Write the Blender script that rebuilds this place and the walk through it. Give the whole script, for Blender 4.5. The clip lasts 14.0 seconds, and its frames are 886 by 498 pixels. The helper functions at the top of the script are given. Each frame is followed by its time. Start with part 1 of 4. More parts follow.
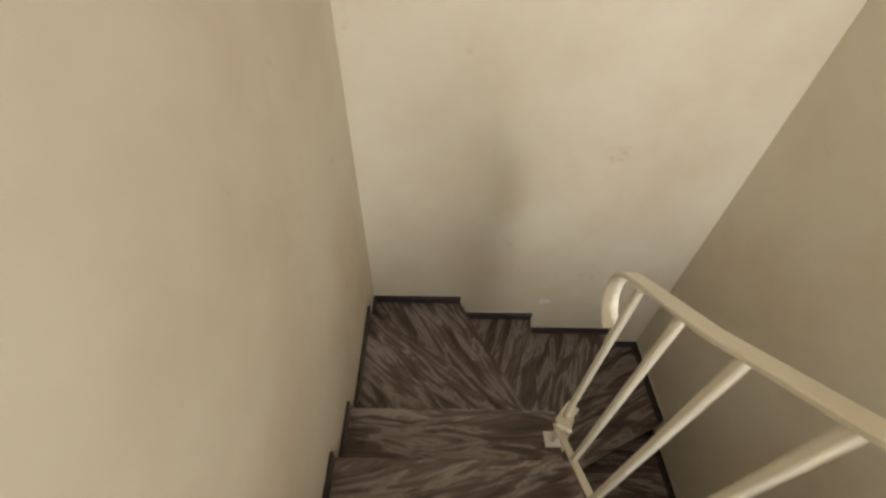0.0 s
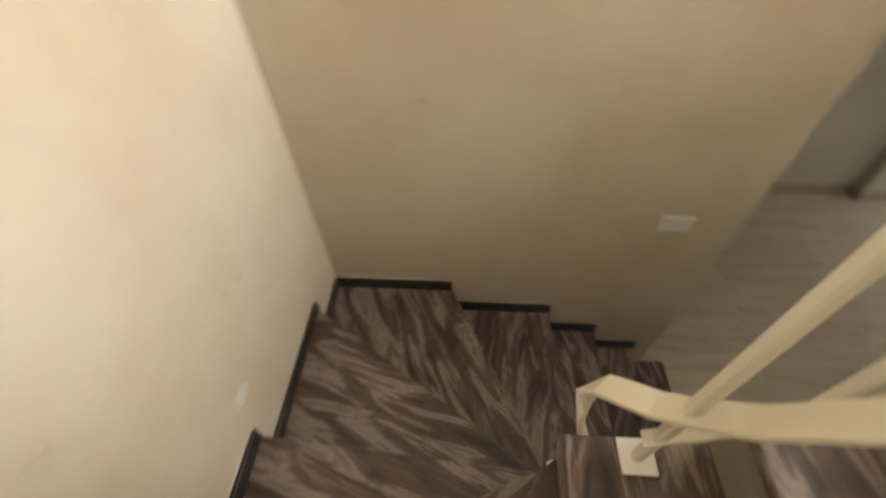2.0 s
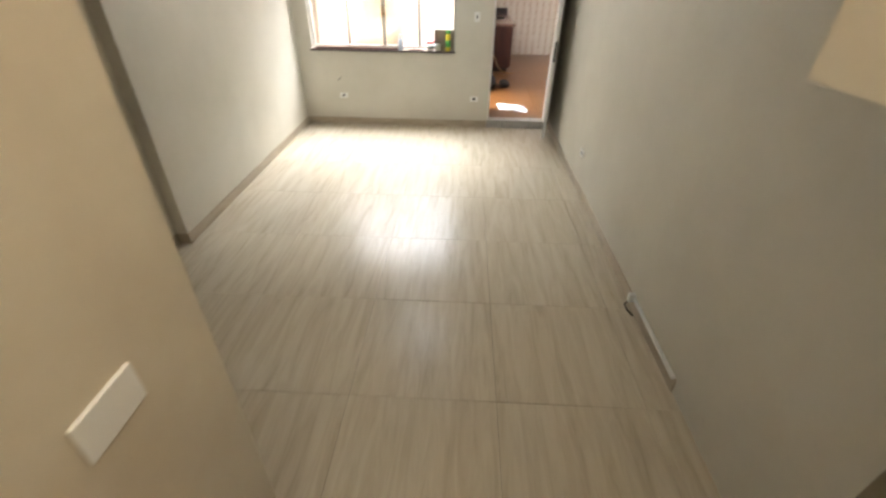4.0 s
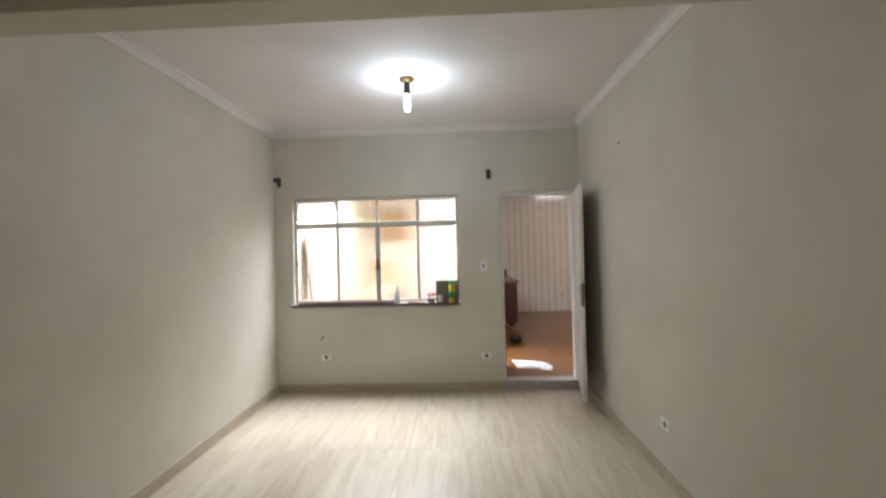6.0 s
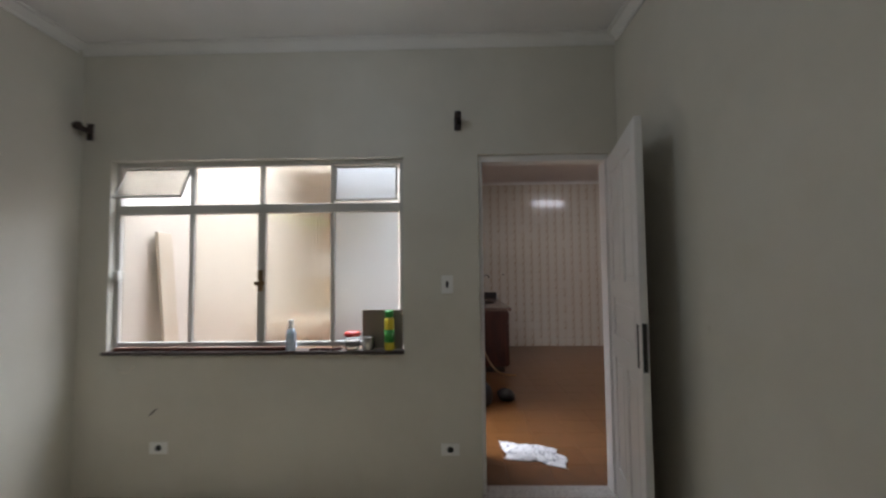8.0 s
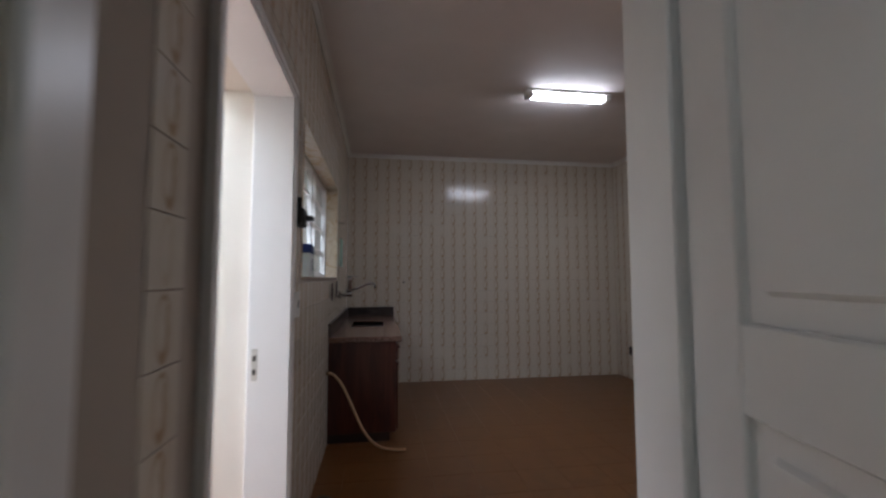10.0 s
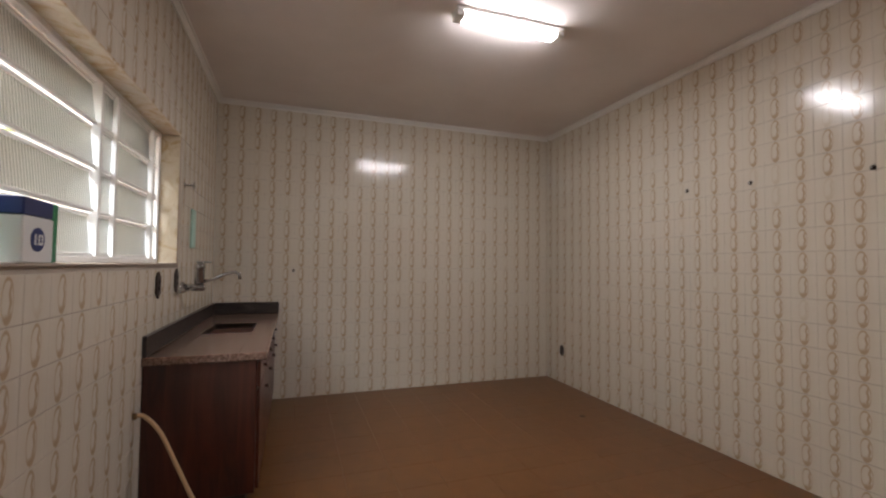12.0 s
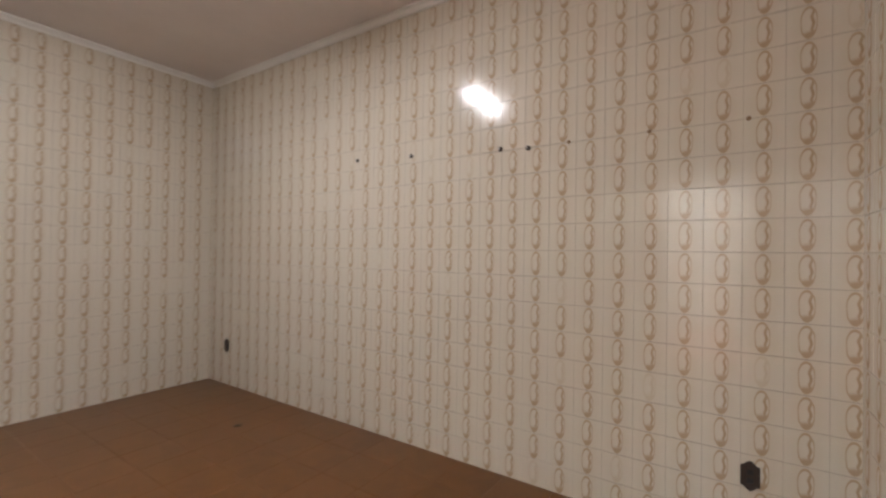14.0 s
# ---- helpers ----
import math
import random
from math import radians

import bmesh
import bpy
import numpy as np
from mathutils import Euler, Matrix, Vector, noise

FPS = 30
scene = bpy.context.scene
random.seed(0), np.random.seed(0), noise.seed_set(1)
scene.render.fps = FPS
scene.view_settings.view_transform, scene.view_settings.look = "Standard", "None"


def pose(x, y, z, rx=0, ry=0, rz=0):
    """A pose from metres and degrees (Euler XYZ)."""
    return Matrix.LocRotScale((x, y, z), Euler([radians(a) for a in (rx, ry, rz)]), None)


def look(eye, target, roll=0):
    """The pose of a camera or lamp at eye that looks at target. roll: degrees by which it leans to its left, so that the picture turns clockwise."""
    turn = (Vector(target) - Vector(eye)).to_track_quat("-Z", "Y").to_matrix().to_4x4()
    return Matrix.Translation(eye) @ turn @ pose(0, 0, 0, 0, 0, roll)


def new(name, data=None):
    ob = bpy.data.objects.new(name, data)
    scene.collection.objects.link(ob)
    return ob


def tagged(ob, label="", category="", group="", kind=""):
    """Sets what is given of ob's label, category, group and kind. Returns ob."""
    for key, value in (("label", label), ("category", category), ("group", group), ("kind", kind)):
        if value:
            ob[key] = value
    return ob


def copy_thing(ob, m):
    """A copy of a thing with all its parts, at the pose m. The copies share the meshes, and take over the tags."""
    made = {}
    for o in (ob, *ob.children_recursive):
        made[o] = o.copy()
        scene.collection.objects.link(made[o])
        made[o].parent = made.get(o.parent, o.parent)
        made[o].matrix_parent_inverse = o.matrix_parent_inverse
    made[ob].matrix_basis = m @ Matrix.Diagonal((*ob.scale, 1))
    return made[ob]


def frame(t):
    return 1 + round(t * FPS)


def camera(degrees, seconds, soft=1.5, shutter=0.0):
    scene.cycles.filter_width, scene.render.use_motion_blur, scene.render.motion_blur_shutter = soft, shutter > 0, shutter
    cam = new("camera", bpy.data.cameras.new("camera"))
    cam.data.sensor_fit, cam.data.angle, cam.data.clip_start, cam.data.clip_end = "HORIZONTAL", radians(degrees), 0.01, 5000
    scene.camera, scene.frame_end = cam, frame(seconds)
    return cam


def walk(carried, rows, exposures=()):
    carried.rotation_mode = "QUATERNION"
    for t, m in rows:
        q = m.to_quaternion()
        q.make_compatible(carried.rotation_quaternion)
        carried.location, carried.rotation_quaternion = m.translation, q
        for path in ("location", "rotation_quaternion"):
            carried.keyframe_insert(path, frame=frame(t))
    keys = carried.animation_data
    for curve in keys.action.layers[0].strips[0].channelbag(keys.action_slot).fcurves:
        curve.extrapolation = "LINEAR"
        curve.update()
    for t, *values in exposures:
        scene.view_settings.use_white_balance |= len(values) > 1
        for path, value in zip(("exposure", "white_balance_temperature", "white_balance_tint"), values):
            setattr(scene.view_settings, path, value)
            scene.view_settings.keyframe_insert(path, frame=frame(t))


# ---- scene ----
cam = camera(91.8, 14.0, 2.3, 0.5)
PATH = [
    (0, (3.292, -5.639, 3.712), (3.249, -7.005, 2.252), 2.3),
    (0.5, (3.271, -5.954, 3.461), (3.09, -7.299, 1.992), 2.3),
    (1, (3.203, -6.322, 3.216), (2.833, -7.515, 1.654), -0.4),
    (1.5, (3.121, -6.534, 2.897), (2.182, -7.487, 1.41), -0.2),
    (1.7, (3.071, -6.603, 2.799), (1.957, -7.255, 1.27), -1.1),
    (2, (2.993, -6.69, 2.644), (1.718, -6.807, 1.107), -2.2),
    (2.3, (2.879, -6.726, 2.525), (1.629, -6.518, 0.978), -5.2),
    (2.5, (2.78, -6.765, 2.44), (1.534, -6.253, 0.962), -2.9),
    (2.7, (2.691, -6.73, 2.374), (1.593, -5.92, 0.911), -2.3),
    (4.8, (2.038, -5.773, 1.721), (2.149, -4.0, 0.803), 0.5),
    (5, (2.0, -5.645, 1.699), (2.078, -3.836, 0.849), 0.8),
    (5.5, (2.054, -5.325, 1.642), (1.96, -3.385, 1.164), 1.5),
    (6, (2.148, -4.921, 1.509), (2.067, -2.923, 1.513), -1.5),
    (6.5, (2.137, -4.47, 1.426), (1.984, -2.478, 1.523), -2.5),
    (7, (2.219, -3.896, 1.327), (2.105, -1.9, 1.402), 0.3),
    (7.5, (2.308, -3.318, 1.357), (2.311, -1.323, 1.504), -0.9),
    (8, (2.448, -2.74, 1.398), (2.399, -0.744, 1.502), -0.6),
    (8.2, (2.498, -2.49, 1.379), (2.468, -0.495, 1.519), -0.5),
    (10.3, (3.124, -0.248, 1.382), (3.434, 1.723, 1.514), -0.1),
    (10.5, (3.18, -0.098, 1.379), (3.46, 1.88, 1.473), 0.1),
    (11, (3.222, 0.223, 1.385), (3.683, 2.167, 1.473), 2.2),
    (11.5, (3.286, 0.408, 1.384), (3.953, 2.293, 1.449), 1.4),
    (12, (3.374, 0.54, 1.398), (4.028, 2.428, 1.473), 0.6),
    (12.5, (3.446, 0.633, 1.396), (4.085, 2.528, 1.425), 0.6),
    (13, (3.644, 0.749, 1.381), (4.59, 2.51, 1.441), -0.5),
    (13.5, (3.79, 0.782, 1.308), (5.286, 2.108, 1.34), 1.6),
    (14, (4.084, 0.847, 1.339), (5.746, 1.958, 1.355), 0.8),
]
EXPOSURES = [(0.0, -0.35, 6200, 9), (1.0, -0.3, 6500, 11), (1.5, 0.0, 6450, 11), (2.0, 0.45, 6450, 11), (2.7, 0.9, 6350, 11), (4.8, 1.25, 6300, 11),
             (5.2, 1.2, 6250, 11), (6.0, 0.5, 6100, 12), (7.0, -0.2, 5900, 12), (8.2, -0.65, 5800, 12), (10.3, -0.85, 5500, 10), (10.9, -1.15, 5500, 10),
             (11.6, -0.15, 6350, 11), (12.2, 0.28, 6250, 11), (13.0, 0.75, 6150, 10), (14.0, 0.7, 6150, 9)]
walk(cam, [(t, look(eye, target, roll)) for t, eye, target, roll in PATH], EXPOSURES)

# ---- plan, in metres ----
FL = -0.105           # living room floor; the kitchen floor is 0
LW, LH = 3.505, 2.92   # living room width, ceiling
WT = 0.14             # wall between living room and kitchen
KX0, KX1, KY1, KH = 2.616, 6.459, 5.336, 3.06
PX = 2.285            # patio face of the kitchen's window wall
TILE = 0.1512
SX0, SX1, SY = 1.725, 3.685, -7.37   # stair well walls
TOP = 5.6
RISE = 0.18

# ---- world, sun, lamps ----
world = bpy.data.worlds.new("world")
scene.world = world
world.use_nodes = True
wt = world.node_tree
sky = wt.nodes.new("ShaderNodeTexSky")
sky.sky_type, sky.sun_disc = "NISHITA", False
sky.sun_elevation, sky.sun_rotation = radians(58), radians(200)
wt.nodes["Background"].inputs["Strength"].default_value = 0.13
wt.links.new(sky.outputs[0], wt.nodes["Background"].inputs[0])
sun = new("sun", bpy.data.lights.new("sun", "SUN"))
sun.data.energy, sun.data.angle, sun.data.color = 1.0, radians(12), (1, 0.95, 0.86)
sun.matrix_world = look((0, 0, 10), (-2.0, 5.5, 0))


def lamp_area(name, at, aim, sx, sy, watts, colour):
    ob = new(name, bpy.data.lights.new(name, "AREA"))
    ob.data.shape, ob.data.size, ob.data.size_y, ob.data.energy, ob.data.color = "RECTANGLE", sx, sy, watts, colour
    ob.matrix_world = look(at, aim)
    return ob


# daylight in the upper landing's unseen, assumed window and over the open patio
lamp_area("window_daylight_landing", (2.3, -2.36, 4.35), (2.6, -6, 2.9), 1.1, 1.2, 165, (0.97, 0.94, 0.87))
lamp_area("skylight_patio", (1.05, 1.60, 3.6), (1.05, 1.45, 0), 2.4, 2.4, 520, (0.95, 0.98, 1.0))
lamp_area("tube_light", (4.72, 3.09, 2.985), (4.72, 3.09, 0), 0.66, 0.1, 15, (1.0, 0.95, 0.95))
bulb_light = new("bulb_light", bpy.data.lights.new("bulb_light", "POINT"))
bulb_light.data.energy, bulb_light.data.shadow_soft_size, bulb_light.data.color = 8.5, 0.06, (0.86, 0.95, 1.0)
bulb_light.location = (1.745, -1.42, 2.66)


# ---- materials ----
def mat(name, colour, rough=0.6, metal=0.0, spec=0.5, emit=0.0):
    m = bpy.data.materials.new(name)
    m.use_nodes = True
    b = m.node_tree.nodes["Principled BSDF"]
    b.inputs["Base Color"].default_value = (*colour, 1)
    b.inputs["Roughness"].default_value, b.inputs["Metallic"].default_value = rough, metal
    b.inputs["Specular IOR Level"].default_value = spec
    if emit:
        b.inputs["Emission Color"].default_value = (*colour, 1)
        b.inputs["Emission Strength"].default_value = emit
    return m


def node(m, kind, **values):
    n = m.node_tree.nodes.new(kind)
    for k, v in values.items():
        n.inputs[k.replace("_", " ")].default_value = v
    return n


def link(m, a, b):
    m.node_tree.links.new(a, b)


def bsdf(m):
    return m.node_tree.nodes["Principled BSDF"]


def ramp(m, fac, stops):
    r = m.node_tree.nodes.new("ShaderNodeValToRGB")
    e = r.color_ramp.elements
    while len(e) < len(stops):
        e.new(0.5)
    for el, (p, c) in zip(e, stops):
        el.position, el.color = p, (*c, 1)
    link(m, fac, r.inputs[0])
    return r.outputs[0]


def coords(m, scale=(1, 1, 1), space="Object"):
    tc = m.node_tree.nodes.new("ShaderNodeTexCoord")
    mp = node(m, "ShaderNodeMapping", Scale=scale)
    link(m, tc.outputs[space], mp.inputs[0])
    return mp.outputs[0]


def bump(m, height, strength, distance=0.01):
    b = node(m, "ShaderNodeBump", Strength=strength, Distance=distance)
    link(m, height, b.inputs["Height"])
    link(m, b.outputs[0], bsdf(m).inputs["Normal"])


def painted(name, a, b, rough=0.75, grain=180, relief=0.12, stain=1.3, marks=None):
    """Wall paint: two close tones in soft patches, roller grain and shallow unevenness."""
    m = mat(name, a, rough)
    co = coords(m)
    big = node(m, "ShaderNodeTexNoise", Scale=stain, Detail=5, Roughness=0.6)
    fine = node(m, "ShaderNodeTexNoise", Scale=grain, Detail=3)
    wave = node(m, "ShaderNodeTexNoise", Scale=7, Detail=3)
    for n in (big, fine, wave):
        link(m, co, n.inputs["Vector"])
    col = ramp(m, big.outputs[0], [(0.32, b), (0.62, a)])
    if marks:
        scale, level, tone = marks
        spot = node(m, "ShaderNodeTexNoise", Scale=scale, Detail=6, Roughness=0.65)
        link(m, co, spot.inputs["Vector"])
        mx = m.node_tree.nodes.new("ShaderNodeMix")
        mx.data_type = "RGBA"
        link(m, ramp(m, spot.outputs[0], [(level, (0, 0, 0)), (level + 0.1, (0.7, 0.7, 0.7))]), mx.inputs[0])
        link(m, col, mx.inputs[6])
        mx.inputs[7].default_value = (*tone, 1)
        col = mx.outputs[2]
    link(m, col, bsdf(m).inputs["Base Color"])
    add = m.node_tree.nodes.new("ShaderNodeMath")
    add.operation = "MULTIPLY_ADD"
    link(m, wave.outputs[0], add.inputs[0])
    add.inputs[1].default_value = 2.0
    link(m, fine.outputs[0], add.inputs[2])
    bump(m, add.outputs[0], relief, 0.006)
    return m


def streaked(name, stops, scale, rough, warp=3.0, spots=None, vary=0.0, spec=0.5, relief=0.05):
    """Streaks along the axis with the smallest scale: veined marble, wood and wood-look tiles."""
    m = mat(name, stops[0][1], rough, spec=spec)
    co = coords(m, scale)
    off = co
    if vary:
        oi = m.node_tree.nodes.new("ShaderNodeObjectInfo")
        sc = m.node_tree.nodes.new("ShaderNodeVectorMath")
        sc.operation = "SCALE"
        comb = m.node_tree.nodes.new("ShaderNodeCombineXYZ")
        for k in range(3):
            link(m, oi.outputs["Random"], comb.inputs[k])
        link(m, comb.outputs[0], sc.inputs[0])
        sc.inputs["Scale"].default_value = vary
        ad = m.node_tree.nodes.new("ShaderNodeVectorMath")
        link(m, co, ad.inputs[0])
        link(m, sc.outputs[0], ad.inputs[1])
        off = ad.outputs[0]
    n = node(m, "ShaderNodeTexNoise", Scale=1.0, Detail=7, Roughness=0.62, Distortion=warp)
    link(m, off, n.inputs["Vector"])
    col = ramp(m, n.outputs[0], stops)
    if spots:
        s = node(m, "ShaderNodeTexNoise", Scale=spots[0], Detail=4, Roughness=0.7)
        link(m, off, s.inputs["Vector"])
        mx = m.node_tree.nodes.new("ShaderNodeMix")
        mx.data_type = "RGBA"
        link(m, ramp(m, s.outputs[0], [(spots[1], (0, 0, 0)), (spots[1] + 0.12, (1, 1, 1))]), mx.inputs[0])
        link(m, col, mx.inputs[6])
        mx.inputs[7].default_value = (*spots[2], 1)
        col = mx.outputs[2]
    link(m, col, bsdf(m).inputs["Base Color"])
    if relief:
        bump(m, n.outputs[0], relief, 0.003)
    return m


M_WALL = painted("stair_wall_paint", (0.72, 0.66, 0.54), (0.63, 0.535, 0.405), 0.55, relief=0.09, marks=(4.5, 0.66, (0.50, 0.38, 0.25)))
M_LIVING = painted("living_wall_paint", (0.68, 0.645, 0.56), (0.615, 0.58, 0.495), 0.55, relief=0.10, marks=(5.0, 0.70, (0.45, 0.40, 0.32)))
M_CEIL = painted("ceiling_paint", (0.80, 0.78, 0.76), (0.74, 0.72, 0.70), 0.8)
M_KCEIL = painted("kitchen_ceiling_paint", (0.78, 0.72, 0.69), (0.72, 0.66, 0.63), 0.7)
M_COVE = painted("cove_plaster", (0.80, 0.78, 0.74), (0.74, 0.72, 0.68), 0.7)
M_PATIO = painted("patio_wall_paint", (0.78, 0.735, 0.655), (0.71, 0.655, 0.57), 0.8)
M_WHITE = painted("white_gloss_paint", (0.82, 0.80, 0.78), (0.76, 0.74, 0.72), 0.32, relief=0.06)
M_IRON = painted("cream_iron_paint", (0.80, 0.75, 0.64), (0.74, 0.67, 0.53), 0.4, relief=0.1)
M_STEELWIN = painted("window_frame_paint", (0.58, 0.56, 0.51), (0.48, 0.46, 0.41), 0.45, relief=0.1)
M_MARBLE = streaked("brown_veined_marble", [(0.33, (0.028, 0.019, 0.016)), (0.43, (0.080, 0.052, 0.043)), (0.50, (0.120, 0.082, 0.068)), (0.56, (0.27, 0.23, 0.205)), (0.62, (0.19, 0.15, 0.13)), (0.70, (0.075, 0.052, 0.043))],
                    (2.6, 15, 15), 0.34, 0.9, (1.3, 0.60, (0.030, 0.020, 0.017)), vary=37.0)
M_MARBLE_DARK = streaked("dark_marble_edge", [(0.3, (0.012, 0.010, 0.010)), (0.6, (0.045, 0.035, 0.032)), (0.8, (0.10, 0.085, 0.08))], (4, 14, 14), 0.3, 1.5)
M_FLOOR = streaked("wood_look_porcelain", [(0.22, (0.47, 0.40, 0.29)), (0.42, (0.59, 0.51, 0.385)), (0.58, (0.655, 0.58, 0.455)), (0.8, (0.70, 0.635, 0.52))],
                   (15, 1.5, 8), 0.27, 0.7, vary=21.0, spec=0.42, relief=0.03)
M_GROUT = mat("floor_grout", (0.36, 0.31, 0.25), 0.9)
M_BASE = streaked("baseboard_porcelain", [(0.3, (0.38, 0.31, 0.22)), (0.7, (0.54, 0.46, 0.35))], (3, 3, 10), 0.3, 0.6)
M_KFLOOR = streaked("amber_ceramic_floor", [(0.3, (0.122, 0.048, 0.0125)), (0.5, (0.142, 0.057, 0.0155)), (0.7, (0.160, 0.065, 0.019))], (6, 6, 6), 0.28, 1.0, vary=3.0, relief=0.012)
M_KGROUT = mat("kitchen_floor_grout", (0.118, 0.048, 0.015), 0.8)
M_TGROUT = mat("wall_tile_grout", (0.42, 0.36, 0.30), 0.85)
M_RED = streaked("red_marble_chip_floor", [(0.42, (0.26, 0.085, 0.045)), (0.56, (0.34, 0.13, 0.08)), (0.62, (0.68, 0.52, 0.42))], (9, 9, 9), 0.35, 2.5)
M_WOOD = streaked("dark_red_wood", [(0.3, (0.036, 0.008, 0.005)), (0.5, (0.066, 0.015, 0.008)), (0.7, (0.095, 0.024, 0.013))], (14, 14, 1.6), 0.32, 1.2)
M_STONE = streaked("brown_granite", [(0.35, (0.095, 0.050, 0.036)), (0.55, (0.19, 0.115, 0.085)), (0.68, (0.28, 0.19, 0.15))], (60, 60, 60), 0.22, 0.4)
M_SILL = streaked("dark_stone_sill", [(0.3, (0.03, 0.022, 0.02)), (0.7, (0.12, 0.09, 0.08))], (30, 30, 30), 0.3, 0.5)
M_THRESH = streaked("grey_granite_threshold", [(0.35, (0.28, 0.27, 0.25)), (0.6, (0.55, 0.53, 0.50))], (90, 90, 90), 0.35, 0.2)
M_CONCRETE = streaked("worn_cream_concrete", [(0.3, (0.50, 0.43, 0.33)), (0.7, (0.68, 0.60, 0.48))], (5, 5, 5), 0.8, 1.0)
M_STEEL = mat("brushed_steel", (0.55, 0.54, 0.52), 0.28, 1.0)
M_CHROME = mat("chrome", (0.50, 0.50, 0.51), 0.12, 1.0)
M_BLACK = mat("black_plastic", (0.015, 0.014, 0.014), 0.45)
M_BROWN = mat("dark_brown_plastic", (0.035, 0.020, 0.014), 0.45)
M_PLASTIC = mat("off_white_plastic", (0.86, 0.85, 0.82), 0.35)
M_BRASS = mat("tarnished_brass", (0.20, 0.13, 0.06), 0.5, 0.7)
M_BULB = mat("lit_bulb_glass", (0.86, 0.95, 1.0), 0.3, emit=8)
M_TUBE = mat("lit_diffuser", (1.0, 0.95, 0.94), 0.4, emit=26)
M_CLOTH = painted("white_cloth", (0.72, 0.70, 0.70), (0.55, 0.53, 0.54), 0.95, 300, 0.4, 12, (16, 0.54, (0.10, 0.10, 0.12)))
M_HOSE = mat("beige_hose", (0.55, 0.36, 0.20), 0.45)
M_RED_P = mat("red_plastic", (0.55, 0.03, 0.02), 0.4)
M_GREEN = mat("green_plastic", (0.05, 0.30, 0.05), 0.4)
M_YELLOW = mat("yellow_plastic", (0.62, 0.50, 0.03), 0.4)
M_TEAL = mat("pale_teal_plastic", (0.40, 0.62, 0.55), 0.4)
M_BLUE = mat("navy_print", (0.015, 0.03, 0.14), 0.45)
M_BOX = mat("white_carton", (0.75, 0.76, 0.76), 0.5)
M_PGREEN = mat("green_print", (0.02, 0.22, 0.09), 0.45)
M_GREY_CARD = mat("grey_brown_board", (0.20, 0.17, 0.13), 0.7)
M_ROPE = mat("lime_line", (0.45, 0.60, 0.18), 0.6)
M_BULBGLASS = mat("frosted_bulb", (0.8, 0.8, 0.78), 0.25)
M_PLUG = mat("brown_filler", (0.26, 0.17, 0.10), 0.8)
M_GUM = mat("amber_pane", (0.45, 0.27, 0.12), 0.3)
M_SOAP = mat("clear_plastic_blue", (0.62, 0.70, 0.80), 0.15)


def glass(name, ribs=0.0, rough=0.05, tint=(0.96, 0.96, 0.94)):
    m = mat(name, tint, rough)
    b = bsdf(m)
    b.inputs["Transmission Weight"].default_value = 1.0
    b.inputs["IOR"].default_value = 1.15 if ribs else 1.45
    if ribs:
        w = node(m, "ShaderNodeTexWave", Scale=ribs, Distortion=0.0)
        link(m, coords(m), w.inputs["Vector"])
        bump(m, w.outputs[0], 0.8, 0.01)
    return m


M_GLASS = glass("clear_glass", 0, 0.03, (0.62, 0.59, 0.56))
M_RIBBED = glass("ribbed_glass", 16, 0.22, (0.58, 0.545, 0.49))
M_RIBBED_Y = glass("ribbed_glass_frosted", 0, 0.35, (0.47, 0.51, 0.55))
for n in M_RIBBED.node_tree.nodes:
    if n.bl_idname == "ShaderNodeTexWave":
        n.bands_direction = "X"


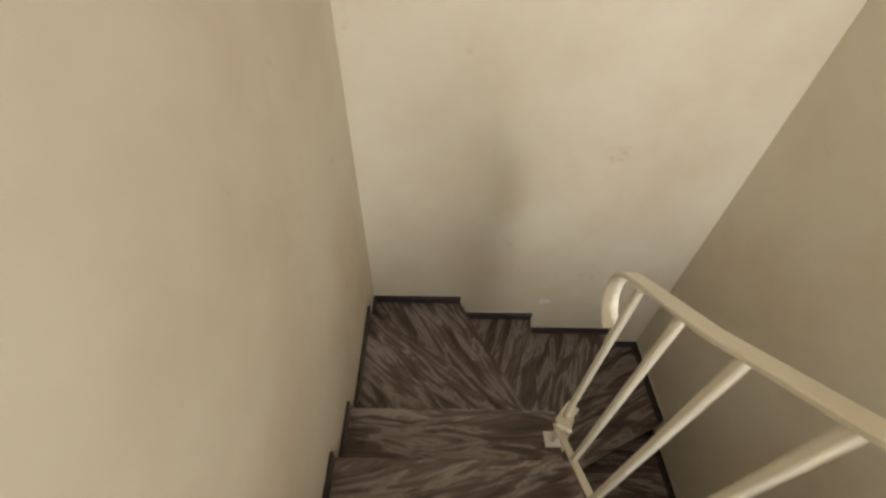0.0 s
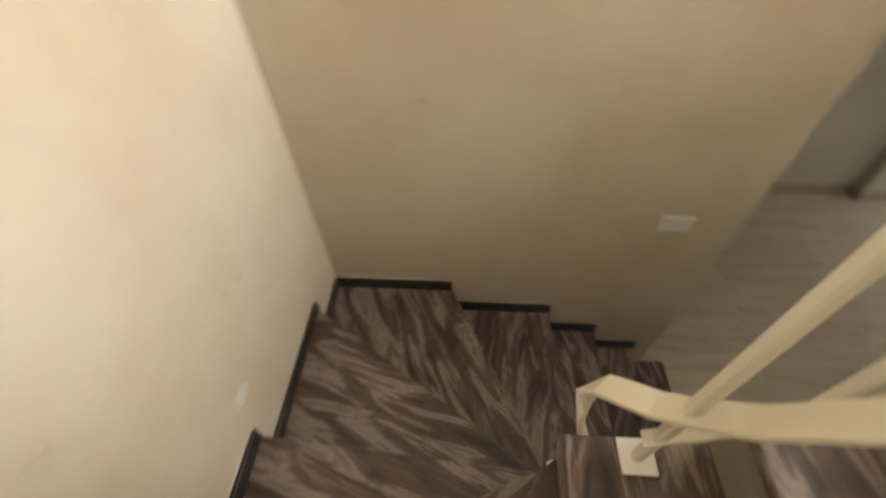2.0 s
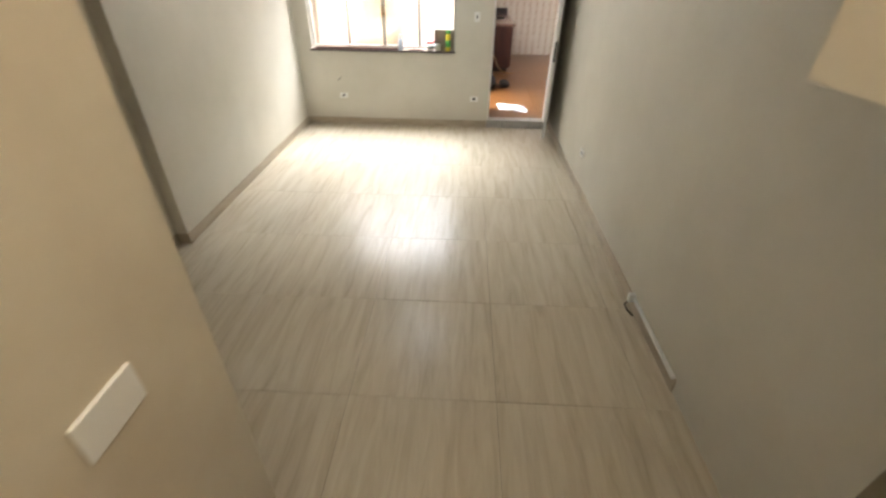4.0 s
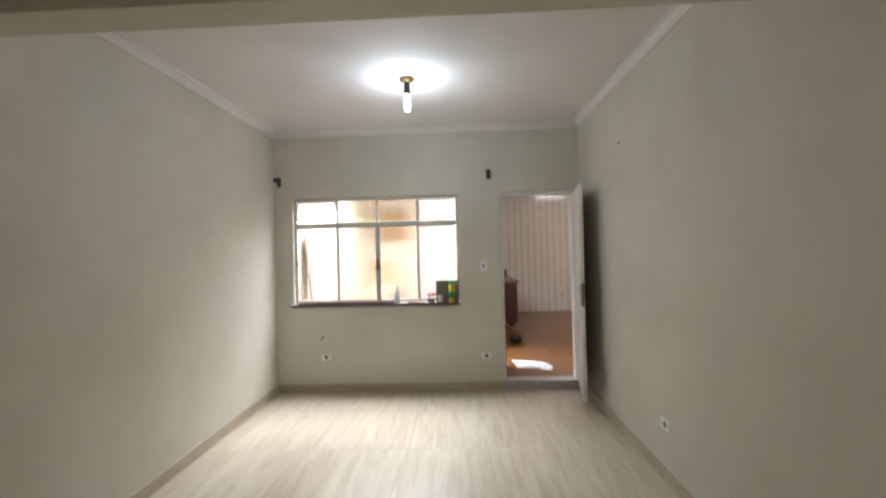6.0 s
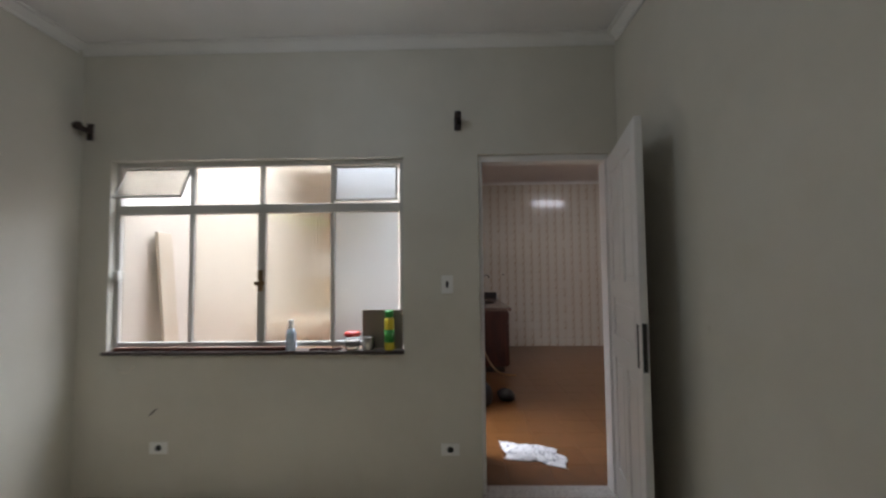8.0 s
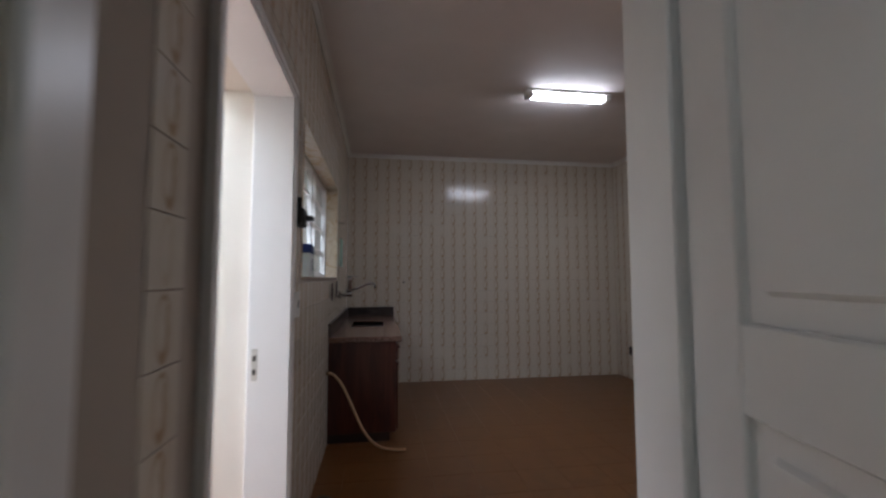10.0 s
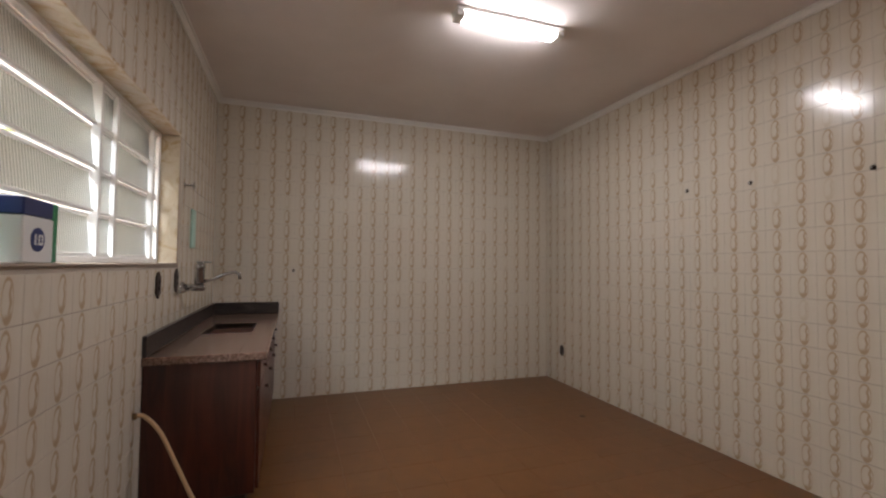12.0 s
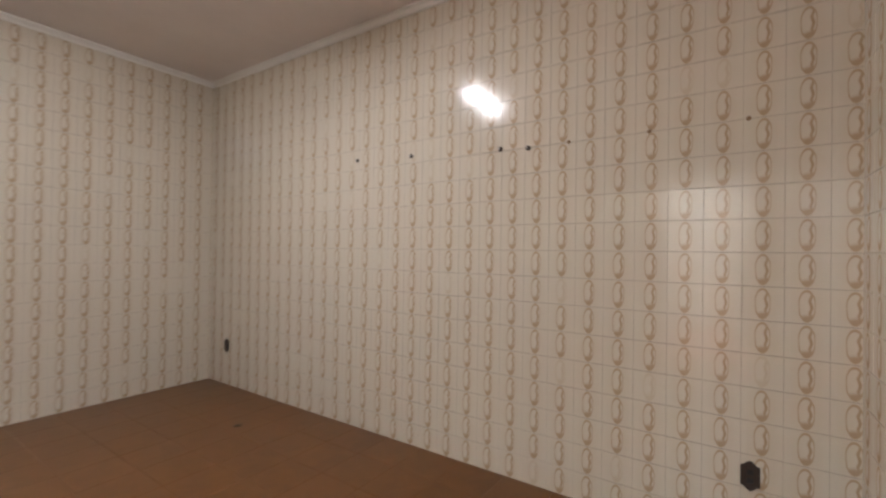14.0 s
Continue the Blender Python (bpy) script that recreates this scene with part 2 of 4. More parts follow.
def tile_material():
    """Cream glazed tile with a printed column of ochre ovals along its middle."""
    m = mat("printed_wall_tile", (0.66, 0.59, 0.50), 0.14)
    t = m.node_tree
    uv = t.nodes.new("ShaderNodeUVMap")
    uv.uv_map = "UVMap"
    sep = t.nodes.new("ShaderNodeSeparateXYZ")
    link(m, uv.outputs[0], sep.inputs[0])

    def op(kind, a, b=0.0, c=0.0):
        n = t.nodes.new("ShaderNodeMath")
        n.operation = kind
        for i, v in enumerate((a, b, c)):
            if isinstance(v, (int, float)):
                n.inputs[i].default_value = v
            else:
                link(m, v, n.inputs[i])
        return n.outputs[0]

    u, v = sep.outputs[0], sep.outputs[1]
    wob = node(m, "ShaderNodeTexNoise", Scale=22, Detail=3)
    link(m, coords(m), wob.inputs["Vector"])
    w = op("MULTIPLY", op("SUBTRACT", wob.outputs[0], 0.5), 0.10)
    us, vs = op("ADD", u, op("MULTIPLY", w, 0.5)), op("ADD", v, op("MULTIPLY", w, 0.5))
    du = op("DIVIDE", op("SUBTRACT", us, 0.5), 0.20)
    dv = op("DIVIDE", op("SUBTRACT", vs, 0.5), 0.475)
    r = op("SQRT", op("ADD", op("MULTIPLY", du, du), op("MULTIPLY", dv, dv)))
    inside = op("MINIMUM", op("MAXIMUM", op("MULTIPLY", op("SUBTRACT", 1.02, r), 7.0), 0.0), 1.0)
    # thin oval outline, heavier at its head
    ring = op("MAXIMUM", op("SUBTRACT", 1.0, op("DIVIDE", op("ABSOLUTE", op("SUBTRACT", r, 0.91)), 0.15)), 0.0)
    ring = op("MULTIPLY", ring, op("ADD", 0.42, op("MULTIPLY", op("ABSOLUTE", dv), 0.3)))
    # wavy leaf stroke down one side and a curl at the foot
    wave = op("ADD", 0.585, op("MULTIPLY", op("SINE", op("MULTIPLY", v, 17.0)), 0.022))
    stroke = op("MAXIMUM", op("SUBTRACT", 1.0, op("DIVIDE", op("ABSOLUTE", op("SUBTRACT", us, wave)), 0.062)), 0.0)
    stroke = op("MULTIPLY", op("MULTIPLY", stroke, inside), op("SUBTRACT", 0.9, op("MULTIPLY", op("ABSOLUTE", dv), 0.3)))
    foot = op("MINIMUM", op("MAXIMUM", op("DIVIDE", op("SUBTRACT", op("ADD", 0.30, op("MULTIPLY", du, 0.05)), vs), 0.13), 0.0), 1.0)
    foot = op("MULTIPLY", op("MULTIPLY", foot, inside), 0.62)
    halo = op("MULTIPLY", op("MAXIMUM", op("SUBTRACT", 1.0, op("ABSOLUTE", op("SUBTRACT", r, 1.05))), 0.0), 0.10)
    ink = op("ADD", op("MAXIMUM", op("MAXIMUM", ring, stroke), foot), halo)
    ink = op("MULTIPLY", op("MINIMUM", op("MAXIMUM", ink, 0.0), 1.0), 0.95)
    # here and there a fainter print: replaced or worn tiles
    oi = t.nodes.new("ShaderNodeObjectInfo")
    geo = t.nodes.new("ShaderNodeNewGeometry")
    rnd = op("FRACT", op("ADD", op("MULTIPLY", oi.outputs["Random"], 7.3), op("MULTIPLY", geo.outputs["Random Per Island"], 5.1)))
    ink = op("MULTIPLY", ink, op("SUBTRACT", 1.0, op("MULTIPLY", op("GREATER_THAN", rnd, 0.93), 0.6)))
    col = ramp(m, ink, [(0.0, (0.66, 0.605, 0.515)), (0.25, (0.60, 0.525, 0.415)), (0.6, (0.47, 0.355, 0.24)), (1.0, (0.33, 0.22, 0.125))])
    link(m, col, bsdf(m).inputs["Base Color"])
    lump = node(m, "ShaderNodeTexNoise", Scale=26, Detail=2)
    link(m, coords(m), lump.inputs["Vector"])
    bump(m, lump.outputs[0], 0.10, 0.004)
    return m


M_TILE = tile_material()


# ---- mesh helpers ----
def box(bm, lo, hi, bevel=0.0, seg=1):
    r = bmesh.ops.create_cube(bm, size=1.0)
    vs = r["verts"]
    for v in vs:
        v.co = Vector([lo[i] + (v.co[i] + 0.5) * (hi[i] - lo[i]) for i in range(3)])
    if bevel:
        es = list({e for v in vs for e in v.link_edges})
        bmesh.ops.bevel(bm, geom=es, offset=bevel, segments=seg, affect="EDGES", profile=0.6)
    return bm


def boxes(*specs, bevel=0.0, seg=1):
    bm = bmesh.new()
    for lo, hi in specs:
        box(bm, lo, hi, bevel, seg)
    return bm


def lathe(profile, at=(0, 0, 0), axis="z", n=20):
    """A turned body from (radius, height) pairs."""
    bm = bmesh.new()
    rings = []
    for r, h in profile:
        ring = []
        for k in range(n):
            a = 2 * math.pi * k / n
            p = (r * math.cos(a), r * math.sin(a), h)
            if axis == "y":
                p = (p[0], h, p[1])
            elif axis == "x":
                p = (h, p[0], p[1])
            ring.append(bm.verts.new(Vector(at) + Vector(p)))
        rings.append(ring)
    for a, b in zip(rings, rings[1:]):
        for k in range(n):
            bm.faces.new((a[k], a[(k + 1) % n], b[(k + 1) % n], b[k]))
    bm.faces.new(rings[0][::-1])
    bm.faces.new(rings[-1])
    bmesh.ops.recalc_face_normals(bm, faces=bm.faces[:])
    for f in bm.faces:
        f.smooth = len(f.verts) == 4
    return bm


def sweep(points, w, h, up=(0, 0, 1), round_n=0):
    """A bar of section w x h (or round, radius w) along points."""
    bm = bmesh.new()
    pts = [Vector(p) for p in points]
    rings = []
    for i, p in enumerate(pts):
        d = (pts[min(i + 1, len(pts) - 1)] - pts[max(i - 1, 0)]).normalized()
        side = d.cross(Vector(up))
        side = side.normalized() if side.length > 1e-4 else Vector((1, 0, 0))
        top = side.cross(d).normalized()
        if round_n:
            offs = [side * (w * math.cos(2 * math.pi * k / round_n)) + top * (w * math.sin(2 * math.pi * k / round_n)) for k in range(round_n)]
        else:
            c = min(w, h) * 0.18
            offs = [side * a + top * b for a, b in ((-w / 2 + c, -h / 2), (w / 2 - c, -h / 2), (w / 2, -h / 2 + c), (w / 2, h / 2 - c),
                                                    (w / 2 - c, h / 2), (-w / 2 + c, h / 2), (-w / 2, h / 2 - c), (-w / 2, -h / 2 + c))]
        rings.append([bm.verts.new(p + o) for o in offs])
    k = len(rings[0])
    for a, b in zip(rings, rings[1:]):
        for j in range(k):
            bm.faces.new((a[j], a[(j + 1) % k], b[(j + 1) % k], b[j]))
    bm.faces.new(rings[0][::-1])
    bm.faces.new(rings[-1])
    bmesh.ops.recalc_face_normals(bm, faces=bm.faces[:])
    if round_n:
        for f in bm.faces:
            f.smooth = len(f.verts) == 4
    return bm


def prism(poly, z0, z1, bevel=0.0):
    bm = bmesh.new()
    low = [bm.verts.new((x, y, z0)) for x, y in poly]
    high = [bm.verts.new((x, y, z1)) for x, y in poly]
    n = len(poly)
    bm.faces.new(low[::-1])
    bm.faces.new(high)
    for k in range(n):
        bm.faces.new((low[k], low[(k + 1) % n], high[(k + 1) % n], high[k]))
    bmesh.ops.recalc_face_normals(bm, faces=bm.faces[:])
    if bevel:
        bmesh.ops.bevel(bm, geom=bm.edges[:], offset=bevel, segments=2, affect="EDGES")
    return bm


def merge(*bms):
    out = bmesh.new()
    for b in bms:
        me = bpy.data.meshes.new("tmp")
        b.to_mesh(me)
        b.free()
        out.from_mesh(me)
        bpy.data.meshes.remove(me)
    return out


def part(name, bm, material, parent=None, label=""):
    me = bpy.data.meshes.new(name)
    bm.to_mesh(me)
    bm.free()
    me.materials.append(material)
    ob = new(name, me)
    if parent:
        ob.parent = parent
    if label:
        tagged(ob, label)
    return ob


def setting(name, bm, material, label, category):
    return tagged(part(name, bm, material), label, category, kind="structure")


def thing(name, label, category, group="", at=(0, 0, 0)):
    ob = new(name)
    ob.location = at
    ob.empty_display_size = 0.1
    return tagged(ob, label, category, group)


def wall(name, axis, at, thick, a0, a1, z0, z1, holes, material, label, category="wall"):
    """A wall across the axis ('x' or 'y'), from at to at + thick, along a0..a1, with holes (a0, a1, z0, z1)."""
    bm = bmesh.new()
    cuts = sorted({a0, a1, *[h[0] for h in holes], *[h[1] for h in holes]})
    for p, q in zip(cuts, cuts[1:]):
        here = sorted((h[2], h[3]) for h in holes if h[0] <= p and h[1] >= q)
        z = z0
        for lo, hi in here + [(z1, z1)]:
            if lo > z:
                if axis == "x":
                    box(bm, (at, p, z), (at + thick, q, lo))
                else:
                    box(bm, (p, at, z), (q, at + thick, lo))
            z = max(z, hi)
    bmesh.ops.remove_doubles(bm, verts=bm.verts[:], dist=1e-5)
    return setting(name, bm, material, label, category)


# ---- large structure ----
DX0, DX1, DH = 2.612, 3.456, 2.15      # kitchen doorway
WX0, WX1, WZ0, WZ1 = 0.205, 2.127, 0.893, 2.145   # living room window
BRK = -3.28                             # where the living room widens
END = -5.575                             # end of the wall beside the lower flight

setting("floor_living_bed", boxes(((-0.4, -7.6, FL - 0.25), (3.75, WT * 0.5, FL - 0.006))), M_GROUT, "grey-brown joint bed under the living room tiles", "floor")
setting("floor_kitchen_bed", boxes(((PX, WT * 0.5, -0.25), (KX1 + 0.1, KY1 + 0.1, -0.006))), M_KGROUT, "dark joint bed under the kitchen floor tiles", "floor")
wall("wall_window", "y", 0.0, WT, -0.2, 3.7, FL - 0.1, 3.2, [(WX0, WX1, WZ0, WZ1), (DX0, DX1, FL - 0.1, DH)], M_LIVING, "cream painted wall with a window and a doorway")
wall("wall_left_far", "x", -0.2, 0.2, BRK, 0.0, FL - 0.1, 3.2, [], M_LIVING, "pale grey-cream painted living room wall")
wall("wall_left_near", "x", -0.3, 0.2, -7.6, BRK - 0.002, FL - 0.1, 3.2, [], M_LIVING, "pale cream painted wall set back beside the stairs")
setting("wall_left_return", boxes(((-0.2, BRK - 0.0018, FL - 0.1), (-0.002, BRK - 0.0002, 3.2))), M_LIVING, "narrow return where the living room wall steps forward", "wall")
wall("wall_right", "x", LW, 0.178, -4.6, 0.0, FL - 0.1, 3.2, [], M_LIVING, "pale cream painted living room wall")
wall("wall_right_under_stairs", "x", LW, 0.178, -5.5, -4.6, FL - 0.1, 2.05, [], M_LIVING, "pale cream painted wall under the upper flight")
setting("ceiling_living", boxes(((-0.3, -4.5, LH), (3.7, 0.0, LH + 0.12)), ((-0.3, -7.6, LH), (SX0 - 0.12, -4.5, LH + 0.12))), M_CEIL, "white painted living room ceiling", "ceiling")
setting("ceiling_beam", boxes(((-0.1, BRK + 0.002, 2.50), (LW, BRK + 0.18, LH)), bevel=0.004), M_LIVING, "cream painted beam across the living room ceiling", "beam")

# stair well
wall("wall_stair_end", "y", SY - 0.2, 0.2, -0.3, 3.9, FL - 0.1, TOP, [], M_WALL, "cream painted stair wall with soft stains")
wall("wall_stair_outer", "x", SX1, 0.2, SY, -2.1, FL - 0.1, TOP, [], M_WALL, "cream painted wall beside the upper flight")
wall("wall_stair_inner", "x", SX0 - 0.12, 0.12, SY, END, FL - 0.1, LH + 0.121, [], M_WALL, "cream painted wall beside the lower flight")
wall("wall_stair_inner_upper", "x", SX0 - 0.12, 0.12, SY, -2.1, LH + 0.121, TOP, [], M_WALL, "cream painted wall above the stairs")
# unseen wall; its window is assumed and placed to light the stairs
wall("wall_landing_window", "y", -2.3, 0.2, SX0, SX1, 3.04, TOP, [(1.75, 2.85, 3.75, 4.95)], M_WALL, "unseen cream painted upper landing wall with an assumed window")
setting("floor_landing", boxes(((SX0, -4.5, LH + 0.121), (SX1, -2.3, LH + 0.16))), M_MARBLE_DARK, "dark marble upper landing floor", "floor")
setting("ceiling_stair", boxes(((SX0 - 0.12, SY - 0.2, TOP), (SX1 + 0.2, -2.1, TOP + 0.1))), M_CEIL, "white painted ceiling above the stairs", "ceiling")

# kitchen shell: tile beds with the tiles set on them further down
DOOR_K, WIN_K = (0.60, 1.575, -0.01, 2.26), (1.92, 3.907, 1.380, 2.28)
BED = 0.004
wall("wall_kitchen_window", "x", PX, KX0 - BED - PX, WT, KY1 + 0.2, -0.2, 3.3, [DOOR_K, WIN_K], M_TGROUT, "tiled kitchen wall with a door and a window to the patio")
wall("wall_kitchen_far", "y", KY1 + BED, 0.2, PX, KX1 + 0.2, -0.2, 3.3, [], M_TGROUT, "kitchen end wall under printed tiles")
wall("wall_kitchen_right", "x", KX1 + BED, 0.2, -0.1, KY1 + BED, -0.2, 3.3, [], M_TGROUT, "long kitchen wall under printed tiles")
wall("wall_kitchen_back", "y", WT + 0.001, 0.40 - BED - WT - 0.001, 3.9, KX1, -0.2, 3.3, [], M_TGROUT, "kitchen wall beside the doorway")
setting("ceiling_kitchen", boxes(((PX, WT, KH), (KX1 + 0.2, KY1 + 0.2, KH + 0.12))), M_KCEIL, "off-white painted kitchen ceiling", "ceiling")

# patio
setting("floor_patio", boxes(((-1.2, WT, -0.2), (PX, 4.6, -0.02))), M_RED, "red-brown floor with pale marble chips", "floor")
wall("wall_patio_far", "y", 4.1, 0.2, -1.2, PX, -0.2, 3.3, [(0.39, 1.07, 1.74, 2.40)], M_PATIO, "cream painted patio wall with a small louvre window")
wall("wall_patio_left", "x", -0.08, 0.2, WT, 4.1, -0.2, 3.3, [], M_PATIO, "cream painted patio side wall")
setting("ceiling_patio", boxes(((0.12, 2.6, 2.74), (PX, 2.75, 2.94)), ((0.12, 2.75, 2.74), (1.44, 4.1, 2.94))), M_PATIO, "cream painted patio roof slab", "ceiling")
setting("ground", boxes(((-60, -60, -0.6), (60, 60, -0.4))), M_CONCRETE, "bare pale ground round the house", "ground")


# ---- coves and baseboards ----
def cove(name, runs, z, size, label):
    prof = [(0, 0), (size, 0), (size, -0.012), (size * 0.72, -size * 0.25), (size * 0.25, -size * 0.72), (0.012, -size), (0, -size)]
    for n, ((x0, y0), (x1, y1), (nx, ny)) in enumerate(runs):
        bm = bmesh.new()
        a = [bm.verts.new((x0 + nx * p, y0 + ny * p, z + q)) for p, q in prof]
        b = [bm.verts.new((x1 + nx * p, y1 + ny * p, z + q)) for p, q in prof]
        for k in range(len(prof)):
            bm.faces.new((a[k], a[(k + 1) % len(prof)], b[(k + 1) % len(prof)], b[k]))
        bm.faces.new(a)
        bm.faces.new(b[::-1])
        bmesh.ops.recalc_face_normals(bm, faces=bm.faces[:])
        setting(f"{name}_{n + 1}", bm, M_COVE, label, "cove")


e = 0.001
cove("cove_living", [((e, -e), (LW - e, -e), (0, -1)), ((e, BRK + 0.19), (e, -0.06), (1, 0)), ((LW - e, BRK + 0.19), (LW - e, -0.06), (-1, 0))],
     LH - e, 0.065, "white plaster cove round the living room ceiling")
cove("cove_kitchen", [((KX0 + e, KY1 - e), (KX1 - e, KY1 - e), (0, -1)), ((KX0 + e, WT + 0.01), (KX0 + e, KY1 - 0.05), (1, 0)), ((KX1 - e, WT + 0.01), (KX1 - e, KY1 - 0.05), (-1, 0))],
     KH - e, 0.045, "white plaster cove round the kitchen ceiling")


def skirt(name, lo, hi, label="beige porcelain baseboard"):
    return setting(name, boxes((lo, hi), bevel=0.002), M_BASE, label, "baseboard")


BH = FL + 0.095
skirt("baseboard_window_wall", (0.012, -0.011, FL), (DX0 - 0.005, -0.001, BH))
skirt("baseboard_left_far", (0.001, BRK, FL), (0.011, -0.012, BH))
skirt("baseboard_left_return", (-0.089, BRK - 0.012, FL), (0.011, BRK - 0.003, BH))
skirt("baseboard_left_near", (-0.099, -7.3, FL), (-0.089, BRK - 0.003, BH))
skirt("baseboard_right", (LW - 0.011, -4.6, FL), (LW - 0.001, -0.03, BH))
skirt("baseboard_behind_door", (DX1 + 0.03, -0.011, FL), (LW - 0.012, -0.001, BH))


# ---- stairs ----
def tread_z(k):
    return FL + RISE * k


PV = (2.70, -6.42)       # where the winders meet
IN_LOW, IN_UP = 2.47, 2.70


def toward(p, q, d):
    v = Vector(q) - Vector(p)
    return tuple(Vector(p) + v.normalized() * d)


stairs = thing("staircase", "brown veined marble staircase with winding steps between cream walls", "staircase")
ax, bx = SX0, SX1
edges = {1: ((ax, -5.46), (IN_LOW, -5.46)), 2: ((ax, -5.70), (IN_LOW, -5.70)), 3: ((ax, -5.975), (IN_LOW, -5.975)), 4: ((ax, -6.255), (IN_LOW, -6.255)),
         5: ((ax, -6.785), (2.56, -6.39)), 6: ((2.009, SY), (2.62, -6.44)), 7: ((2.613, SY), (2.67, -6.47)), 8: ((3.126, SY), (2.71, -6.48)),
         9: ((bx, -7.14), (2.73, -6.47)), 10: ((bx, -6.47), (IN_UP, -6.46)), 11: ((bx, -6.19), (IN_UP, -6.18))}
for k in range(12, 18):
    edges[k] = ((bx, -6.185 + 0.28 * (k - 11)), (IN_UP, -6.185 + 0.28 * (k - 11)))
corners = {5: (ax, SY), 8: (bx, SY)}
for k in range(1, 17):
    (o0, i0), (o1, i1) = edges[k], edges[k + 1]
    poly = [o0] + ([corners[k]] if k in corners else []) + [o1, i1, i0]
    poly = [p for n, p in enumerate(poly) if p != poly[n - 1]]
    z = tread_z(k)
    # the tread stands proud of its riser by a nosing
    d = Vector(o0) - Vector(o1)
    slab = list(poly)
    nose = (Vector(i0) - Vector(o0)).normalized()
    out = Vector((-nose.y, nose.x))
    mid = sum((Vector(p) for p in poly), Vector((0, 0))) / len(poly)
    if (mid - Vector(o0)).dot(out) > 0:
        out = -out
    slab[slab.index(o0)] = tuple(Vector(o0) + out * 0.018)
    slab[slab.index(i0)] = tuple(Vector(i0) + out * 0.018)
    # the slab's own x runs along its nosing, so the veins follow each step
    ang = math.atan2(nose.y, nose.x) + radians((0, 14, -18, 8, -9)[k % 5])
    cs, sn = math.cos(-ang), math.sin(-ang)
    turned = [((x - mid.x) * cs - (y - mid.y) * sn, (x - mid.x) * sn + (y - mid.y) * cs) for x, y in slab]
    tr = part("tread", prism(turned, -0.028, 0, 0.003), M_MARBLE, stairs)
    tr.matrix_local = pose(mid.x, mid.y, z, 0, 0, math.degrees(ang))
    a, b = Vector(o0), Vector(i0)
    q = [tuple(a), tuple(b), tuple(b - out * 0.02), tuple(a - out * 0.02)]
    part("riser", prism(q, z - RISE, z - 0.029), M_MARBLE, stairs)
    if k >= 10:
        part("soffit", prism(poly, z - 0.26, z - 0.03), M_WALL, stairs)
    elif k >= 2:
        part("step_body", prism([tuple(Vector(p) * 0.985 + mid * 0.015) for p in poly], max(FL, z - 0.42), z - 0.03), M_WALL, stairs)

# stepped skirting along the three walls
SK = 0.065


def skirting(lo, hi):
    part("skirting", boxes((lo, hi), bevel=0.002), M_MARBLE_DARK, stairs)


g = 0.014
for k in range(1, 5):
    y0 = edges[k][0][1]
    y1 = edges[k + 1][0][1]
    if k > 1:
        skirting((ax + e, y1 - 0.02, tread_z(k)), (ax + g, y0 + 0.018, tread_z(k) + SK))
skirting((ax + e, SY + g, tread_z(5)), (ax + g, edges[5][0][1] + 0.018, tread_z(5) + SK))
for k, x0, x1 in ((5, ax + e, 2.009), (6, 1.99, 2.613), (7, 2.593, 3.126), (8, 3.106, bx - e)):
    skirting((x0, SY + e, tread_z(k)), (x1 + (0.018 if k < 8 else 0), SY + g, tread_z(k) + SK))
skirting((bx - g, SY + g, tread_z(8)), (bx - e, -7.14, tread_z(8) + SK))
for k in range(9, 17):
    skirting((bx - g, edges[k][0][1] - 0.018, tread_z(k)), (bx - e, edges[k + 1][0][1], tread_z(k) + SK))

# railings
slope = 0.74


def railing(name, x, y0, z0, sgn, length, posts, plates, label):
    """A flat-bar handrail that curls at its lower end, square posts and a flat lower bar. sgn: +1 rises towards +y."""
    ob = thing(name, label, "railing", "stair railings")
    pts = []
    cx, cz, r = y0, z0 - 0.125, 0.125
    for k in range(11):
        a = radians(250 - 13 * k) if sgn > 0 else radians(-70 + 13 * k)
        pts.append((x, cx + r * math.cos(a), cz + r * math.sin(a)))
    for k in range(1, 9):
        d = length * k / 8
        pts.append((x, y0 + 0.02 * sgn + d * sgn, z0 + 0.01 + d * slope))
    part("handrail", sweep_flat(pts, 0.05, 0.014), M_IRON, ob)
    low = 0.98
    part("lower_bar", sweep_flat([(x, y0 - 0.04 * sgn, z0 - 0.03 - low), (x, y0 + length * sgn, z0 + length * slope - low)], 0.03, 0.010), M_IRON, ob)
    for n in range(posts):
        d = -0.015 + n * 0.165
        p = part("post", sweep([(x, y0 + d * sgn, z0 + d * slope - (low if n not in plates else plates[n])), (x, y0 + d * sgn, z0 + d * slope - 0.004)], 0.022, 0.022, up=(1, 0, 0)), M_IRON, ob)
        if n in plates:
            zb = z0 + d * slope - plates[n]
            part("base_plate", boxes(((x - 0.035, y0 + d * sgn - 0.035, zb), (x + 0.035, y0 + d * sgn + 0.035, zb + 0.008)), bevel=0.002), M_WHITE, p, "white steel base plate")
    return ob


